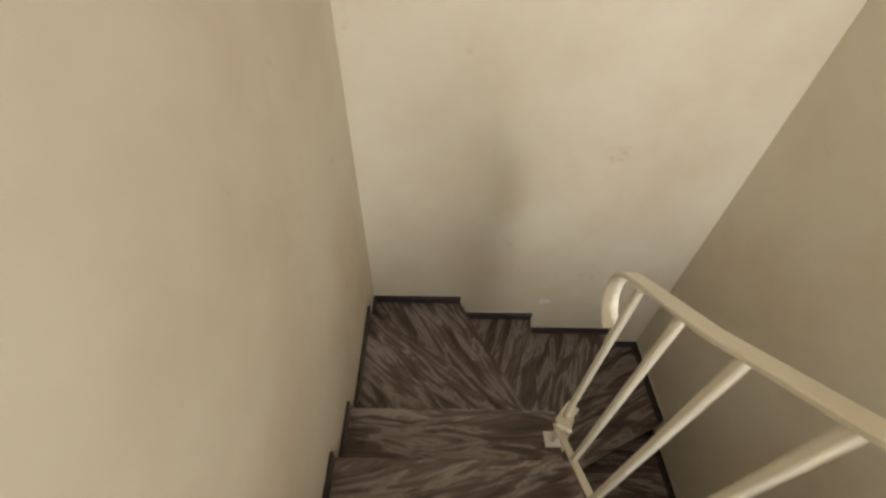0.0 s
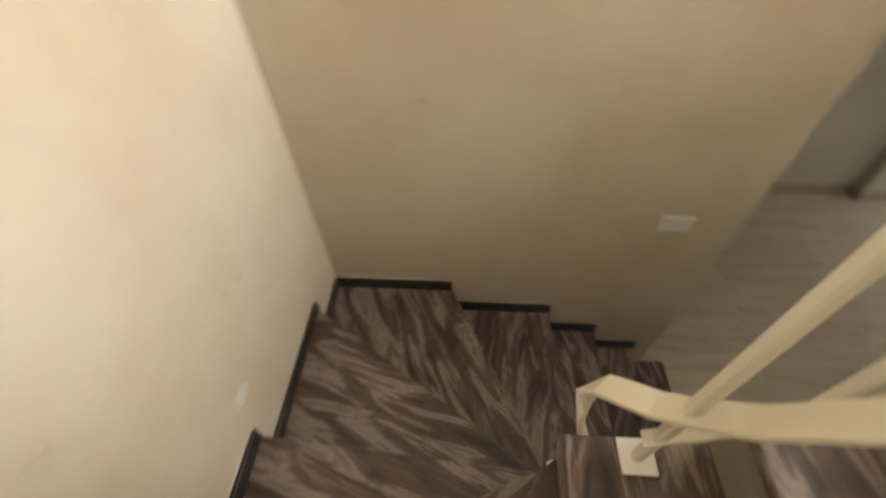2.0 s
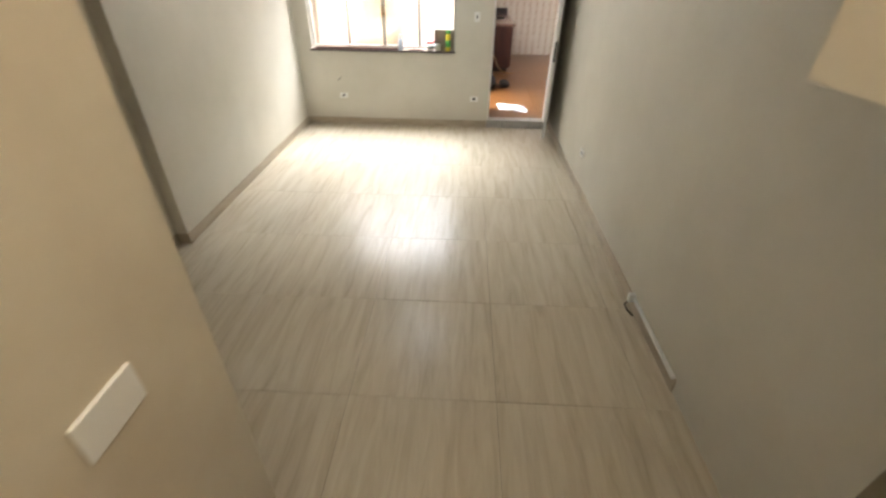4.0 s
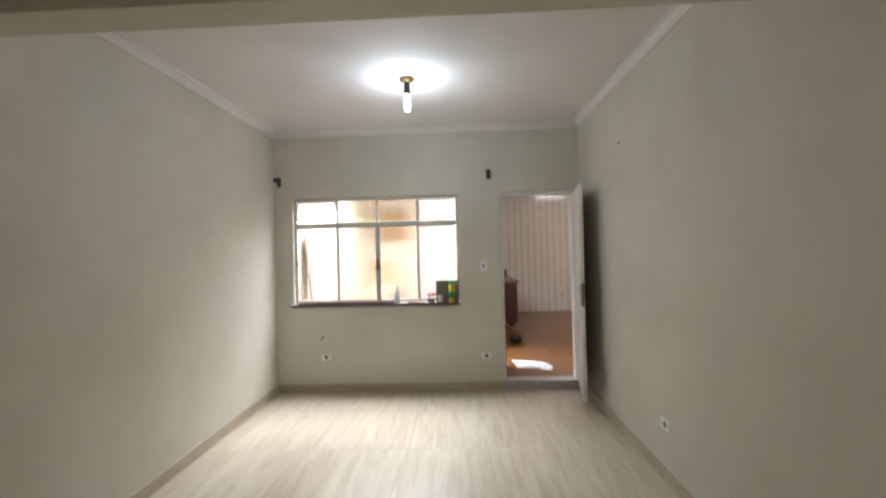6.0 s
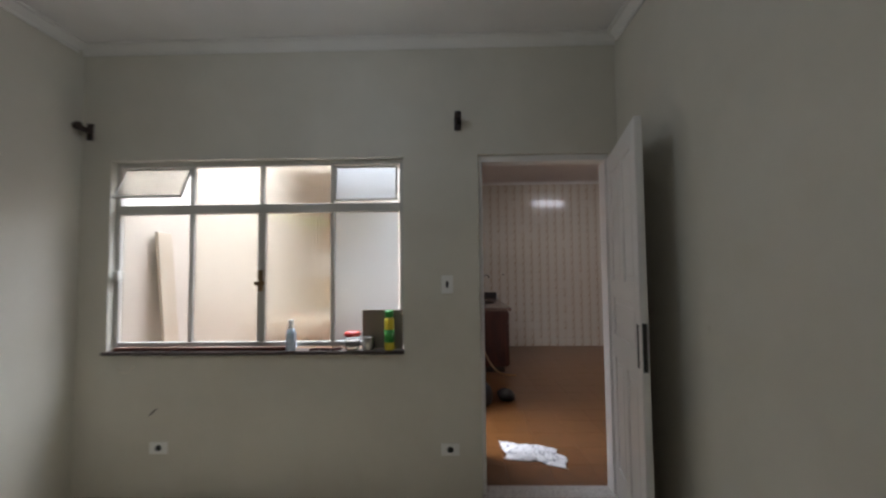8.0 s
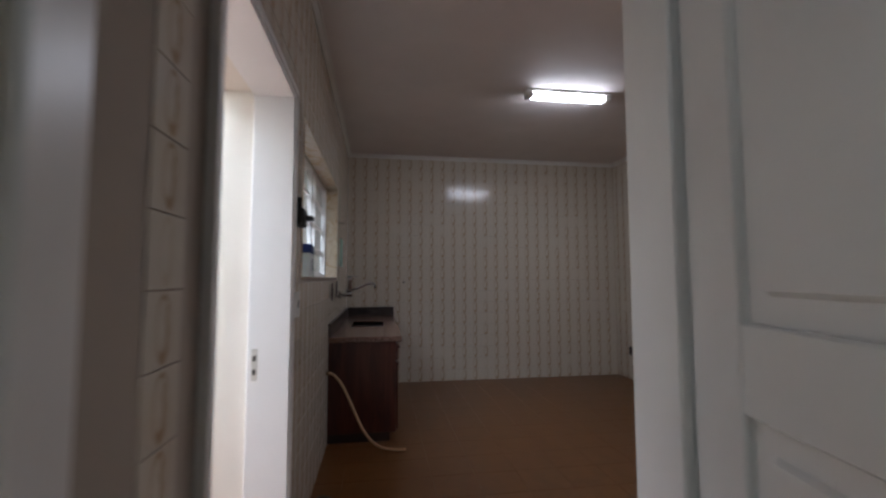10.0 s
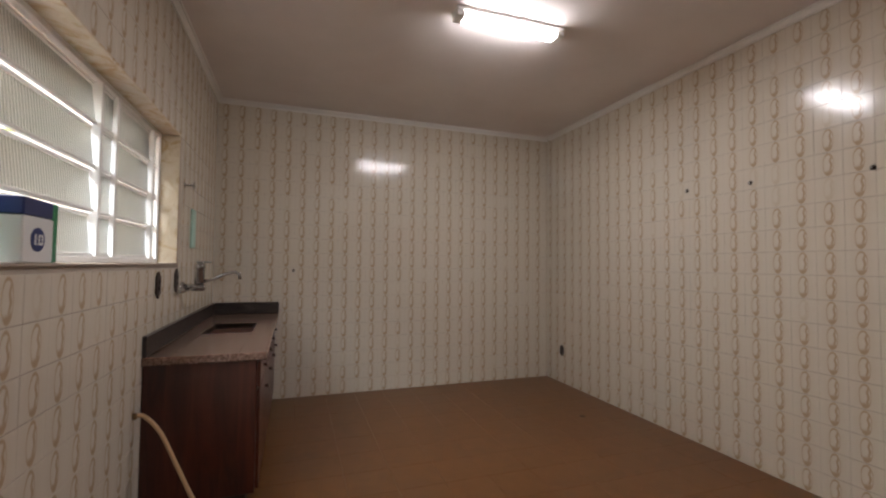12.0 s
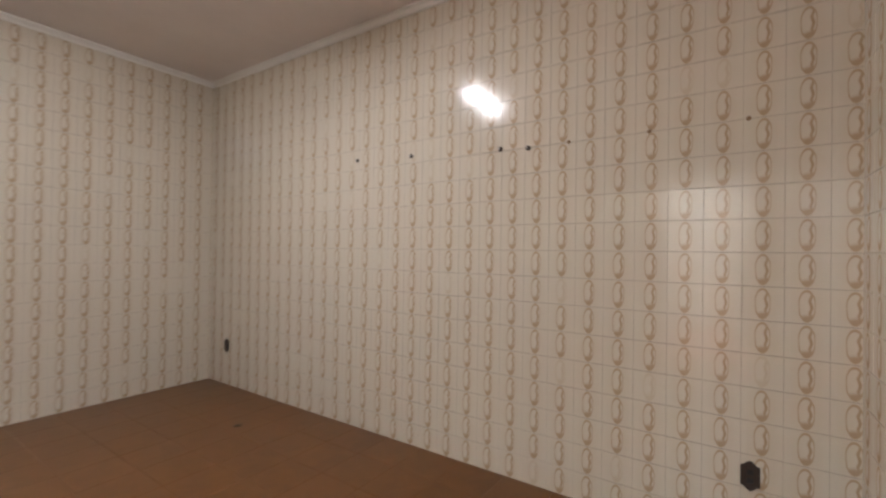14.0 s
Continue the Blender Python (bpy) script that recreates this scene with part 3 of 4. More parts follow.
def sweep_flat(pts, w, t):
    """A flat bar lying with its width along x."""
    bm = bmesh.new()
    P = [Vector(p) for p in pts]
    rings = []
    for i, p in enumerate(P):
        d = (P[min(i + 1, len(P) - 1)] - P[max(i - 1, 0)]).normalized()
        n = d.cross(Vector((1, 0, 0))).normalized()
        c = 0.003
        rings.append([bm.verts.new(p + Vector((1, 0, 0)) * a + n * b) for a, b in
                      ((-w / 2 + c, -t / 2), (w / 2 - c, -t / 2), (w / 2, -t / 2 + c), (w / 2, t / 2 - c), (w / 2 - c, t / 2), (-w / 2 + c, t / 2), (-w / 2, t / 2 - c), (-w / 2, -t / 2 + c))])
    for a, b in zip(rings, rings[1:]):
        for j in range(8):
            bm.faces.new((a[j], a[(j + 1) % 8], b[(j + 1) % 8], b[j]))
    bm.faces.new(rings[0][::-1])
    bm.faces.new(rings[-1])
    bmesh.ops.recalc_face_normals(bm, faces=bm.faces[:])
    return bm


railing("stair_railing", 2.74, -6.325, 2.83, 1, 1.67, 10, {0: 1.115}, "cream painted iron railing with a curled end on the upper flight")

low_rail = thing("stair_railing", "cream painted iron railing with a curled end at the lower flight", "railing", "stair railings")
pts = [(2.825, -6.205, 2.20), (2.80, -6.25, 2.12), (2.778, -6.29, 2.04), (2.745, -6.33, 1.97), (2.715, -6.37, 1.92), (2.685, -6.405, 1.89), (2.66, -6.43, 1.86),
       (2.645, -6.44, 1.80), (2.642, -6.435, 1.70), (2.645, -6.41, 1.58), (2.652, -6.38, 1.47), (2.665, -6.37, 1.40), (2.685, -6.40, 1.36), (2.70, -6.45, 1.36)]
part("handrail", sweep(pts, 0.055, 0.014), M_IRON, low_rail)
part("brace", sweep([(2.66, -6.38, 1.47), (2.72, -6.30, 1.57), (2.755, -6.24, 1.69)], 0.03, 0.012), M_IRON, low_rail)


# ---- windows and doors ----
def pane(name, lo, hi, material, parent):
    ob = part(name, boxes((lo, hi)), material, parent)
    ob.visible_shadow = False
    return ob


def living_window():
    w = tagged(new("window_1"), "painted steel casement window with ribbed panes, partly open", "window", kind="structure")
    y = 0.05
    fr = boxes(((WX0, y, WZ0 + 0.03), (WX0 + 0.03, y + 0.04, WZ1)), ((WX1 - 0.03, y, WZ0 + 0.03), (WX1, y + 0.04, WZ1)),
               ((WX0 + 0.03, y, WZ1 - 0.035), (WX1 - 0.03, y + 0.04, WZ1)), ((WX0 + 0.03, y, WZ0 + 0.03), (WX1 - 0.03, y + 0.04, WZ0 + 0.06)),
               ((WX0 + 0.03, y - 0.004, 1.795), (WX1 - 0.03, y + 0.044, 1.855)), bevel=0.003)
    part("window_frame", fr, M_STEELWIN, w)
    xs = [WX0 + 0.03, 0.715, 1.185, 1.655, WX1 - 0.03]
    for n, x in enumerate(xs[1:4]):
        wd = 0.026 if n == 1 else 0.014
        part("mullion", boxes(((x - wd, y, WZ0 + 0.06), (x + wd, y + 0.036, 1.795)), bevel=0.003), M_STEELWIN, w)
        part("mullion", boxes(((x - 0.013, y, 1.855), (x + 0.013, y + 0.036, WZ1 - 0.035)), bevel=0.003), M_STEELWIN, w)
    for n in range(4):
        a, b = xs[n] + 0.012, xs[n + 1] - 0.012
        if n in (1, 2):
            pane("pane", (a, y + 0.016, WZ0 + 0.06), (b, y + 0.020, 1.795), M_RIBBED, w)
            pane("pane", (a, y + 0.016, 1.855), (b, y + 0.020, WZ1 - 0.035), M_RIBBED, w)
        else:
            pane("pane", (a, y + 0.016, WZ0 + 0.06), (b, y + 0.020, 1.795), M_RIBBED_Y if n == 3 else M_GLASS, w)
            # the top lights stand tilted open
            s = part("sash", boxes(((a, -0.008, -0.24), (a + 0.014, 0.008, 0)), ((b - 0.014, -0.008, -0.24), (b, 0.008, 0)), ((a, -0.008, -0.24), (b, 0.008, -0.226)), ((a, -0.008, -0.014), (b, 0.008, 0)), bevel=0.002), M_STEELWIN, w)
            s.matrix_local = pose(0, y + 0.02, WZ1 - 0.04, -28 if n == 0 else -8)
            g2 = pane("pane", (a + 0.012, -0.002, -0.23), (b - 0.012, 0.002, -0.012), M_RIBBED if n == 0 else M_RIBBED_Y, w)
            g2.matrix_local = pose(0, y + 0.02, WZ1 - 0.04, -28 if n == 0 else -8)
    h = part("handle", merge(boxes(((1.17, y - 0.022, 1.28), (1.20, y, 1.42)), bevel=0.003), boxes(((1.15, y - 0.03, 1.32), (1.22, y - 0.018, 1.345)), bevel=0.003)), M_BRASS, w, "worn dark metal latch")
    h2 = part("handle", boxes(((WX0 + 0.02, y - 0.05, 1.36), (WX0 + 0.06, y - 0.002, 1.42)), bevel=0.004), M_STEELWIN, w)
    part("window_sill", boxes(((WX0 - 0.02, -0.03, WZ0 - 0.012), (WX1 + 0.005, y + 0.04, WZ0 + 0.012)), bevel=0.004), M_SILL, w, "dark polished stone sill")
    part("track", boxes(((WX0 + 0.05, -0.012, WZ0 + 0.013), (1.43, 0.012, WZ0 + 0.035)), bevel=0.003), M_WOOD, w, "dark wooden strip on the sill")


living_window()


def living_door():
    d = tagged(new("door_1"), "white painted panelled wooden door, standing open", "door", kind="structure")
    part("door_frame", boxes(((DX0 - 0.0, 0.03, 0.0), (DX0 + 0.028, 0.141, DH - 0.045)), ((DX1 - 0.028, 0.03, 0.0), (DX1, 0.141, DH - 0.045)), ((DX0, 0.03, DH - 0.044), (DX1, 0.141, DH)), bevel=0.003), M_WHITE, d)
    lw, lh, t = 0.80, 2.10, 0.035
    leaf = bmesh.new()
    st = 0.105
    for lo, hi in (((0, 0, 0), (st, t, lh)), ((lw - st, 0, 0), (lw, t, lh)), ((st, 0, 0), (lw - st, t, 0.2)), ((st, 0, lh - 0.12), (lw - st, t, lh)),
                   ((st, 0, 0.86), (lw - st, t, 1.0)), ((lw / 2 - 0.05, 0, 0.2), (lw / 2 + 0.05, t, 0.86)), ((st, 0, 1.22), (lw - st, t, 1.32)), ((lw / 2 - 0.05, 0, 1.32), (lw / 2 + 0.05, t, lh - 0.12))):
        box(leaf, lo, hi, 0.003)
    m = pose(DX1 - 0.012, 0.03, 0.012, 0, 0, 0) @ pose(0, 0, 0, 0, 0, 180 + 79)
    lf = part("door_leaf", leaf, M_WHITE, d)
    lf.matrix_local = m
    for x0, x1, z0, z1 in ((st, lw / 2 - 0.05, 0.2, 0.86), (lw / 2 + 0.05, lw - st, 0.2, 0.86), (st, lw - st, 1.0, 1.22), (st, lw / 2 - 0.05, 1.32, lh - 0.12), (lw / 2 + 0.05, lw - st, 1.32, lh - 0.12)):
        part("panel", boxes(((x0 - 0.004, t * 0.3, z0 - 0.004), (x1 + 0.004, t * 0.7, z1 + 0.004))), M_WHITE, lf)
        part("panel", boxes(((x0 + 0.03, t * 0.12, z0 + 0.03), (x1 - 0.03, t * 0.88, z1 - 0.03)), bevel=0.006), M_WHITE, lf)
    part("lock_plate", boxes(((lw - 0.002, t * 0.2, 0.92), (lw + 0.002, t * 0.8, 1.14)), bevel=0.001), M_BLACK, lf, "dark metal lock plate")
    part("lock_face", boxes(((lw - 0.07, -0.003, 0.93), (lw - 0.035, 0.0, 1.13)), ((lw - 0.07, t, 0.93), (lw - 0.035, t + 0.003, 1.13)), bevel=0.001), M_BLACK, lf)


living_door()
setting("threshold", boxes(((DX0, -0.015, FL), (DX1, WT + 0.0, 0.004)), bevel=0.004), M_THRESH, "grey granite threshold at the kitchen doorway", "threshold")


def patio_door():
    d = tagged(new("door_2"), "white painted steel door frame opening to the patio", "door frame", kind="structure")
    y0, y1, z1 = DOOR_K[0], DOOR_K[1], DOOR_K[3]
    part("jamb", boxes(((2.455, y0, -0.005), (KX0 + 0.022, y0 + 0.035, z1)), bevel=0.003), M_WHITE, d)
    j = part("jamb", boxes(((2.455, y1 - 0.035, -0.005), (KX0 + 0.022, y1, z1)), bevel=0.003), M_WHITE, d)
    part("strike_plate", boxes(((2.475, y1 - 0.0375, 0.93), (2.50, y1 - 0.0352, 1.07)), bevel=0.0005), M_STEEL, j)
    # black blocks on the plate stand for the shade inside its two holes
    for z in (0.955, 1.015):
        part("strike_hole", boxes(((2.48, y1 - 0.0385, z), (2.495, y1 - 0.0376, z + 0.025))), M_BLACK, j)
    part("head", boxes(((2.455, y0 + 0.035, z1 - 0.035), (KX0 + 0.022, y1 - 0.035, z1)), bevel=0.003), M_WHITE, d)
    part("reveal", boxes(((PX - 0.004, y0 - 0.001, -0.01), (2.454, y0 + 0.012, z1)), ((PX - 0.004, y1 - 0.012, -0.01), (2.454, y1 + 0.001, z1)), ((PX - 0.004, y0, z1 - 0.012), (2.454, y1, z1 + 0.001))), M_PATIO, d)
    part("casing", boxes(((KX0 + 0.0225, y0 - 0.02, 0), (KX0 + 0.03, y0 + 0.012, z1 + 0.012)), ((KX0 + 0.0225, y1 - 0.012, 0), (KX0 + 0.03, y1 + 0.02, z1 + 0.012)), ((KX0 + 0.0225, y0 - 0.02, z1 - 0.012), (KX0 + 0.03, y1 + 0.02, z1 + 0.0125))), M_WHITE, d)


patio_door()


def kitchen_window():
    w = tagged(new("window_2"), "white painted steel louvre window with ribbed glass", "window", kind="structure")
    y0, y1, z0, z1 = WIN_K
    x = 2.47
    part("reveal", boxes(((x, y0, z0 + 0.012), (KX0 + 0.002, y0 + 0.012, z1)), ((x, y1 - 0.012, z0 + 0.012), (KX0 + 0.002, y1, z1)), ((x, y0 + 0.012, z1 - 0.012), (KX0 + 0.002, y1 - 0.012, z1)), bevel=0.002), M_TILE_PLAIN, w, "printed tile lining")
    part("window_sill", boxes(((x, y0, z0), (KX0 + 0.012, y1, z0 + 0.012)), bevel=0.003), M_TGROUT, w)
    part("window_frame", boxes(((x, y0 + 0.012, z0 + 0.013), (x + 0.035, y0 + 0.04, z1 - 0.012)), ((x, y1 - 0.04, z0 + 0.013), (x + 0.035, y1 - 0.012, z1 - 0.012)), ((x, y0 + 0.04, z0 + 0.013), (x + 0.035, y1 - 0.04, z0 + 0.04)), ((x, y0 + 0.04, z1 - 0.04), (x + 0.035, y1 - 0.04, z1 - 0.012)), bevel=0.003), M_WHITE, w)
    n = 4
    mids = [y0 + 0.04 + (y1 - y0 - 0.08) * f for f in (0.0, 0.52, 0.62, 0.93, 1.0)]
    for yy in mids[1:4]:
        part("mullion", boxes(((x - 0.004, yy - 0.014, z0 + 0.04), (x + 0.04, yy + 0.014, z1 - 0.04)), bevel=0.003), M_WHITE, w)
    hz = (z1 - z0 - 0.08) / n
    for c in range(4):
        a, b = mids[c] + 0.014, mids[c + 1] - 0.014
        for r in range(n):
            zz = z0 + 0.04 + r * hz
            tilt = {0: 6, 2: 3}.get(c, 0)
            bar = part("louvre_frame", boxes(((-0.006, a, 0), (0.010, b, 0.016)), ((-0.006, a, hz - 0.02), (0.010, b, hz - 0.004)), bevel=0.002), M_WHITE, w)
            bar.matrix_local = pose(x + 0.015, 0, zz, 0, -tilt, 0)
            p = pane("pane", (-0.002, a, 0.016), (0.002, b, hz - 0.02), M_RIBBED_K, w)
            p.matrix_local = pose(x + 0.015, 0, zz, 0, -tilt, 0)


M_RIBBED_K = glass("ribbed_louvre_glass", 17, 0.3, (0.16, 0.165, 0.155))
for n in M_RIBBED_K.node_tree.nodes:
    if n.bl_idname == "ShaderNodeTexWave":
        n.bands_direction = "Y"
        # the ribs' bright and dark bands are put into the glass tint
        link(M_RIBBED_K, ramp(M_RIBBED_K, n.outputs[0], [(0.2, (0.24, 0.25, 0.23)), (0.8, (0.74, 0.75, 0.71))]), bsdf(M_RIBBED_K).inputs["Base Color"])
M_TILE_PLAIN = streaked("veined_cream_tile", [(0.35, (0.50, 0.36, 0.20)), (0.5, (0.64, 0.54, 0.40)), (0.7, (0.70, 0.62, 0.50))], (7, 7, 7), 0.2, 2.0)
kitchen_window()


# ---- living room things ----
def wall_plate(name, at, axis, w, h, label, dark=True, material=None):
    """A switch or socket plate on a wall: a rounded plate and a recessed dark insert. axis: the wall's outward normal."""
    ob = thing(name, label, "socket" if "socket" in name else "switch", "", at)
    q = {"-y": 0, "+x": 90, "-x": -90, "+y": 180}[axis]
    ob.matrix_world = pose(*at, 0, 0, q)
    part("plate", boxes(((-w / 2, -0.010, -h / 2), (w / 2, -0.0005, h / 2)), bevel=0.003, seg=2), material or M_PLASTIC, ob)
    if dark:
        part("insert", lathe([(0.017, -0.0125), (0.020, -0.0100)], axis="y", n=16) if h <= w else boxes(((-0.008, -0.013, -0.02), (0.008, -0.0102, 0.02)), bevel=0.001), M_BLACK, ob)
    return ob


wall_plate("wall_socket", (0.565, 0, 0.30), "-y", 0.115, 0.075, "white socket plate on the cream wall under the window")
wall_plate("wall_socket", (2.414, 0, 0.29), "-y", 0.115, 0.075, "white socket plate on the cream wall beside the doorway")
wall_plate("light_switch", (2.405, 0, 1.315), "-y", 0.075, 0.115, "white switch plate with a dark rocker beside the doorway")
wall_plate("wall_socket", (LW, -1.96, 0.29), "-x", 0.115, 0.075, "white socket plate low on the living room wall")
wall_plate("light_switch", (SX0, -5.84, 1.33), "+x", 0.125, 0.08, "white two-gang switch plate by the stairs", False)


def curtain_bracket(at, label):
    ob = thing("curtain_bracket", label, "bracket", "curtain brackets", at)
    part("plate", boxes(((-0.022, -0.014, -0.055), (0.022, -0.001, 0.055)), bevel=0.004), M_BROWN, ob)
    part("arm", boxes(((-0.014, -0.11, -0.012), (0.014, -0.0142, 0.018)), bevel=0.004), M_BROWN, ob)
    part("cup", lathe([(0.020, -0.02), (0.026, -0.01), (0.026, 0.012), (0.018, 0.02)], (0, -0.105, 0.012), "x", 16), M_BROWN, ob)


curtain_bracket((2.485, 0, 2.36), "dark brown curtain bracket on the wall above the doorway")
curtain_bracket((0.06, 0, 2.34), "dark brown curtain bracket in the wall corner")

lamp = thing("ceiling_lamp", "bare lit spiral bulb in a dark holder under the white ceiling", "ceiling lamp", "", (1.745, -1.42, LH))
part("canopy", lathe([(0.062, -0.0005), (0.060, -0.02), (0.035, -0.035), (0.02, -0.04)]), M_BRASS, lamp)
part("holder", lathe([(0.022, -0.0405), (0.026, -0.06), (0.026, -0.125), (0.020, -0.13)]), M_BLACK, lamp)
part("bulb", lathe([(0.018, -0.131), (0.023, -0.15), (0.024, -0.25), (0.016, -0.268), (0.006, -0.272)]), M_BULB, lamp, "glowing white bulb").visible_shadow = False

cable = thing("cable_duct", "white cable duct along the foot of the living room wall", "cable duct")
part("duct", boxes(((LW - 0.026, -4.58, FL + 0.086), (LW - 0.001, -3.90, FL + 0.104)), bevel=0.003), M_PLASTIC, cable)
part("plug", boxes(((LW - 0.05, -3.90, FL + 0.06), (LW - 0.001, -3.86, FL + 0.125)), bevel=0.006), M_PLASTIC, cable)
part("loose_cable", sweep([(LW - 0.03, -3.88, FL + 0.07), (LW - 0.06, -3.88, FL + 0.03), (LW - 0.05, -3.92, FL + 0.012), (LW - 0.03, -3.98, FL + 0.012)], 0.006, 0.006, round_n=8), M_BROWN, cable)


# things on the sill
def bottle():
    b = thing("spray_bottle", "clear plastic bottle with a white pump on the window sill", "bottle", "", (1.405, 0.0, WZ0 + 0.012))
    part("body", lathe([(0.030, 0.001), (0.032, 0.01), (0.032, 0.10), (0.026, 0.125), (0.014, 0.14)]), M_SOAP, b)
    part("pump", lathe([(0.014, 0.1405), (0.016, 0.16), (0.009, 0.165), (0.018, 0.18), (0.016, 0.195)]), M_PLASTIC, b)


bottle()
jar = thing("jar", "dark jar with a red lid on the window sill", "jar", "", (1.80, 0.0, WZ0 + 0.012))
part("body", lathe([(0.040, 0.001), (0.045, 0.02), (0.045, 0.08), (0.040, 0.09)]), M_GLASS, jar)
part("lid", lathe([(0.052, 0.0905), (0.054, 0.108), (0.045, 0.116)]), M_RED_P, jar, "red plastic lid")
tin = thing("small_tin", "small grey tin on the window sill", "tin", "", (1.90, 0.0, WZ0 + 0.012))
part("body", lathe([(0.034, 0.001), (0.036, 0.08), (0.033, 0.085)]), M_STEEL, tin)
can = thing("spray_can", "yellow spray can with a green cap on the window sill", "spray can", "", (2.035, -0.004, WZ0 + 0.012))
part("body", lathe([(0.029, 0.001), (0.031, 0.008), (0.031, 0.19), (0.022, 0.205)]), M_YELLOW, can)
part("cap", lathe([(0.026, 0.2055), (0.027, 0.24), (0.022, 0.248)]), M_GREEN, can, "green cap")
part("label_band", lathe([(0.0318, 0.05), (0.0318, 0.13)]), M_GREEN, can)
board = thing("small_board", "grey-brown board leaning in the window corner", "board", "", (1.985, 0.035, WZ0 + 0.012))
part("panel", boxes(((-0.13, 0, 0.001), (0.13, 0.010, 0.25)), bevel=0.002), M_GREY_CARD, board)
for x, r in ((1.56, 25), (1.63, -10), (1.70, 40)):
    tool = thing("wooden_peg", "small brown wooden peg lying on the window sill", "peg", "pegs on the sill")
    tool.matrix_world = pose(x, -0.005, WZ0 + 0.013, 0, 0, r)
    part("body", boxes(((-0.035, -0.008, 0), (0.035, 0.008, 0.016)), bevel=0.004), M_WOOD, tool)

# ---- kitchen things ----
CY0, CX1, CT = 3.255, 3.215, 0.885
cab = thing("sink_cabinet", "dark red wooden sink cabinet with metal handles", "cabinet", "", (KX0, CY0, 0))
cw, cl = CX1 - KX0 - 0.03, KY1 - CY0 - 0.002
part("body", boxes(((0.001, 0.01, 0.08), (cw, cl, CT - 0.045)), bevel=0.003), M_WOOD, cab)
part("plinth", boxes(((0.001, 0.04, 0.0), (cw - 0.05, cl, 0.079))), M_BROWN, cab)
nd = 4
for k in range(nd):
    y0 = 0.02 + k * (cl - 0.03) / nd
    y1 = y0 + (cl - 0.03) / nd - 0.006
    for nm, z0, z1 in (("drawer", 0.68, CT - 0.06), ("door", 0.10, 0.665)):
        d = part(nm, boxes(((cw + 0.001, y0, z0), (cw + 0.019, y1, z1)), bevel=0.004), M_WOOD, cab)
        yc = (y0 + y1) / 2 if nm == "drawer" else y1 - 0.05
        zc = (z0 + z1) / 2 if nm == "drawer" else z1 - 0.1
        part("handle", lathe([(0.012, 0.0), (0.008, 0.012), (0.017, 0.02), (0.014, 0.028)], (cw + 0.0195, yc, zc), "x", 12), M_CHROME, d, "metal knob")

top = thing("worktop", "brown granite worktop with a raised edge and a steel sink", "worktop", "", (KX0, CY0, CT))
wx, wl = CX1 - KX0 + 0.02, cl
sk = (0.14, 0.47, 0.78, 1.34)
part("slab", boxes(((0.001, -0.015, -0.044), (sk[0], wl, 0)), ((sk[1], -0.015, -0.044), (wx, wl, 0)), ((sk[0], -0.015, -0.044), (sk[1], sk[2], 0)), ((sk[0], sk[3], -0.044), (sk[1], wl, 0)), bevel=0.003), M_STONE, top)
part("backsplash", boxes(((0.001, -0.01, 0.001), (0.022, wl, 0.115)), ((0.0225, wl - 0.022, 0.001), (wx, wl, 0.115)), bevel=0.004), M_MARBLE_DARK, top, "dark stone upstand")
sb = boxes(((sk[0], sk[2], -0.17), (sk[1], sk[3], -0.166)), ((sk[0] - 0.004, sk[2] - 0.004, -0.17), (sk[0], sk[3] + 0.004, -0.003)), ((sk[1], sk[2] - 0.004, -0.17), (sk[1] + 0.004, sk[3] + 0.004, -0.003)),
           ((sk[0], sk[2] - 0.004, -0.17), (sk[1], sk[2], -0.003)), ((sk[0], sk[3], -0.17), (sk[1], sk[3] + 0.004, -0.003)))
part("sink_bowl", sb, M_STEEL, top, "brushed steel sink bowl")

tap = thing("wall_tap", "chrome wall tap with a long spout above the sink", "tap", "", (KX0, 4.04, 1.22))
part("wall_flange", lathe([(0.030, 0.0005), (0.030, 0.012), (0.018, 0.02)], axis="x"), M_CHROME, tap)
part("body", lathe([(0.018, 0.0205), (0.020, 0.06), (0.022, 0.10), (0.016, 0.12)], axis="x"), M_CHROME, tap)
part("filter", lathe([(0.02, 0.02), (0.026, 0.03), (0.026, 0.10), (0.03, 0.105), (0.03, 0.125), (0.012, 0.135)], (0.09, 0, 0.0)), M_CHROME, tap)
part("lever", boxes(((0.07, -0.006, 0.1355), (0.15, 0.006, 0.146)), bevel=0.003), M_CHROME, tap)
part("spout", sweep([(0.10, 0, 0.03), (0.16, 0, 0.045), (0.22, 0, 0.075), (0.27, 0, 0.085), (0.29, 0, 0.07), (0.295, 0, 0.045)], 0.009, 0.009, round_n=10), M_CHROME, tap)
part("lower_pipe", sweep([(0.03, -0.16, -0.012), (0.03, 0.02, -0.012)], 0.012, 0.012, round_n=10), M_CHROME, tap)

tap.scale = (1.3, 1.3, 1.3)
valve = thing("tap_handle", "small chrome valve handle high on the tiled wall", "valve", "", (KX0, 4.05, 1.955))
part("stem", lathe([(0.022, 0.0005), (0.020, 0.008), (0.008, 0.012), (0.008, 0.055)], axis="x"), M_CHROME, valve)
part("cross", boxes(((0.0555, -0.035, -0.006), (0.068, 0.035, 0.006)), ((0.0558, -0.006, -0.03), (0.0677, 0.006, 0.03)), bevel=0.002), M_CHROME, valve)
holder = thing("sponge_holder", "pale teal plastic strip on the tiled wall above the sink", "plastic strip", "", (KX0, 4.33, 1.66))
part("strip", boxes(((0.001, -0.06, -0.15), (0.018, 0.06, 0.15)), bevel=0.006), M_TEAL, holder)


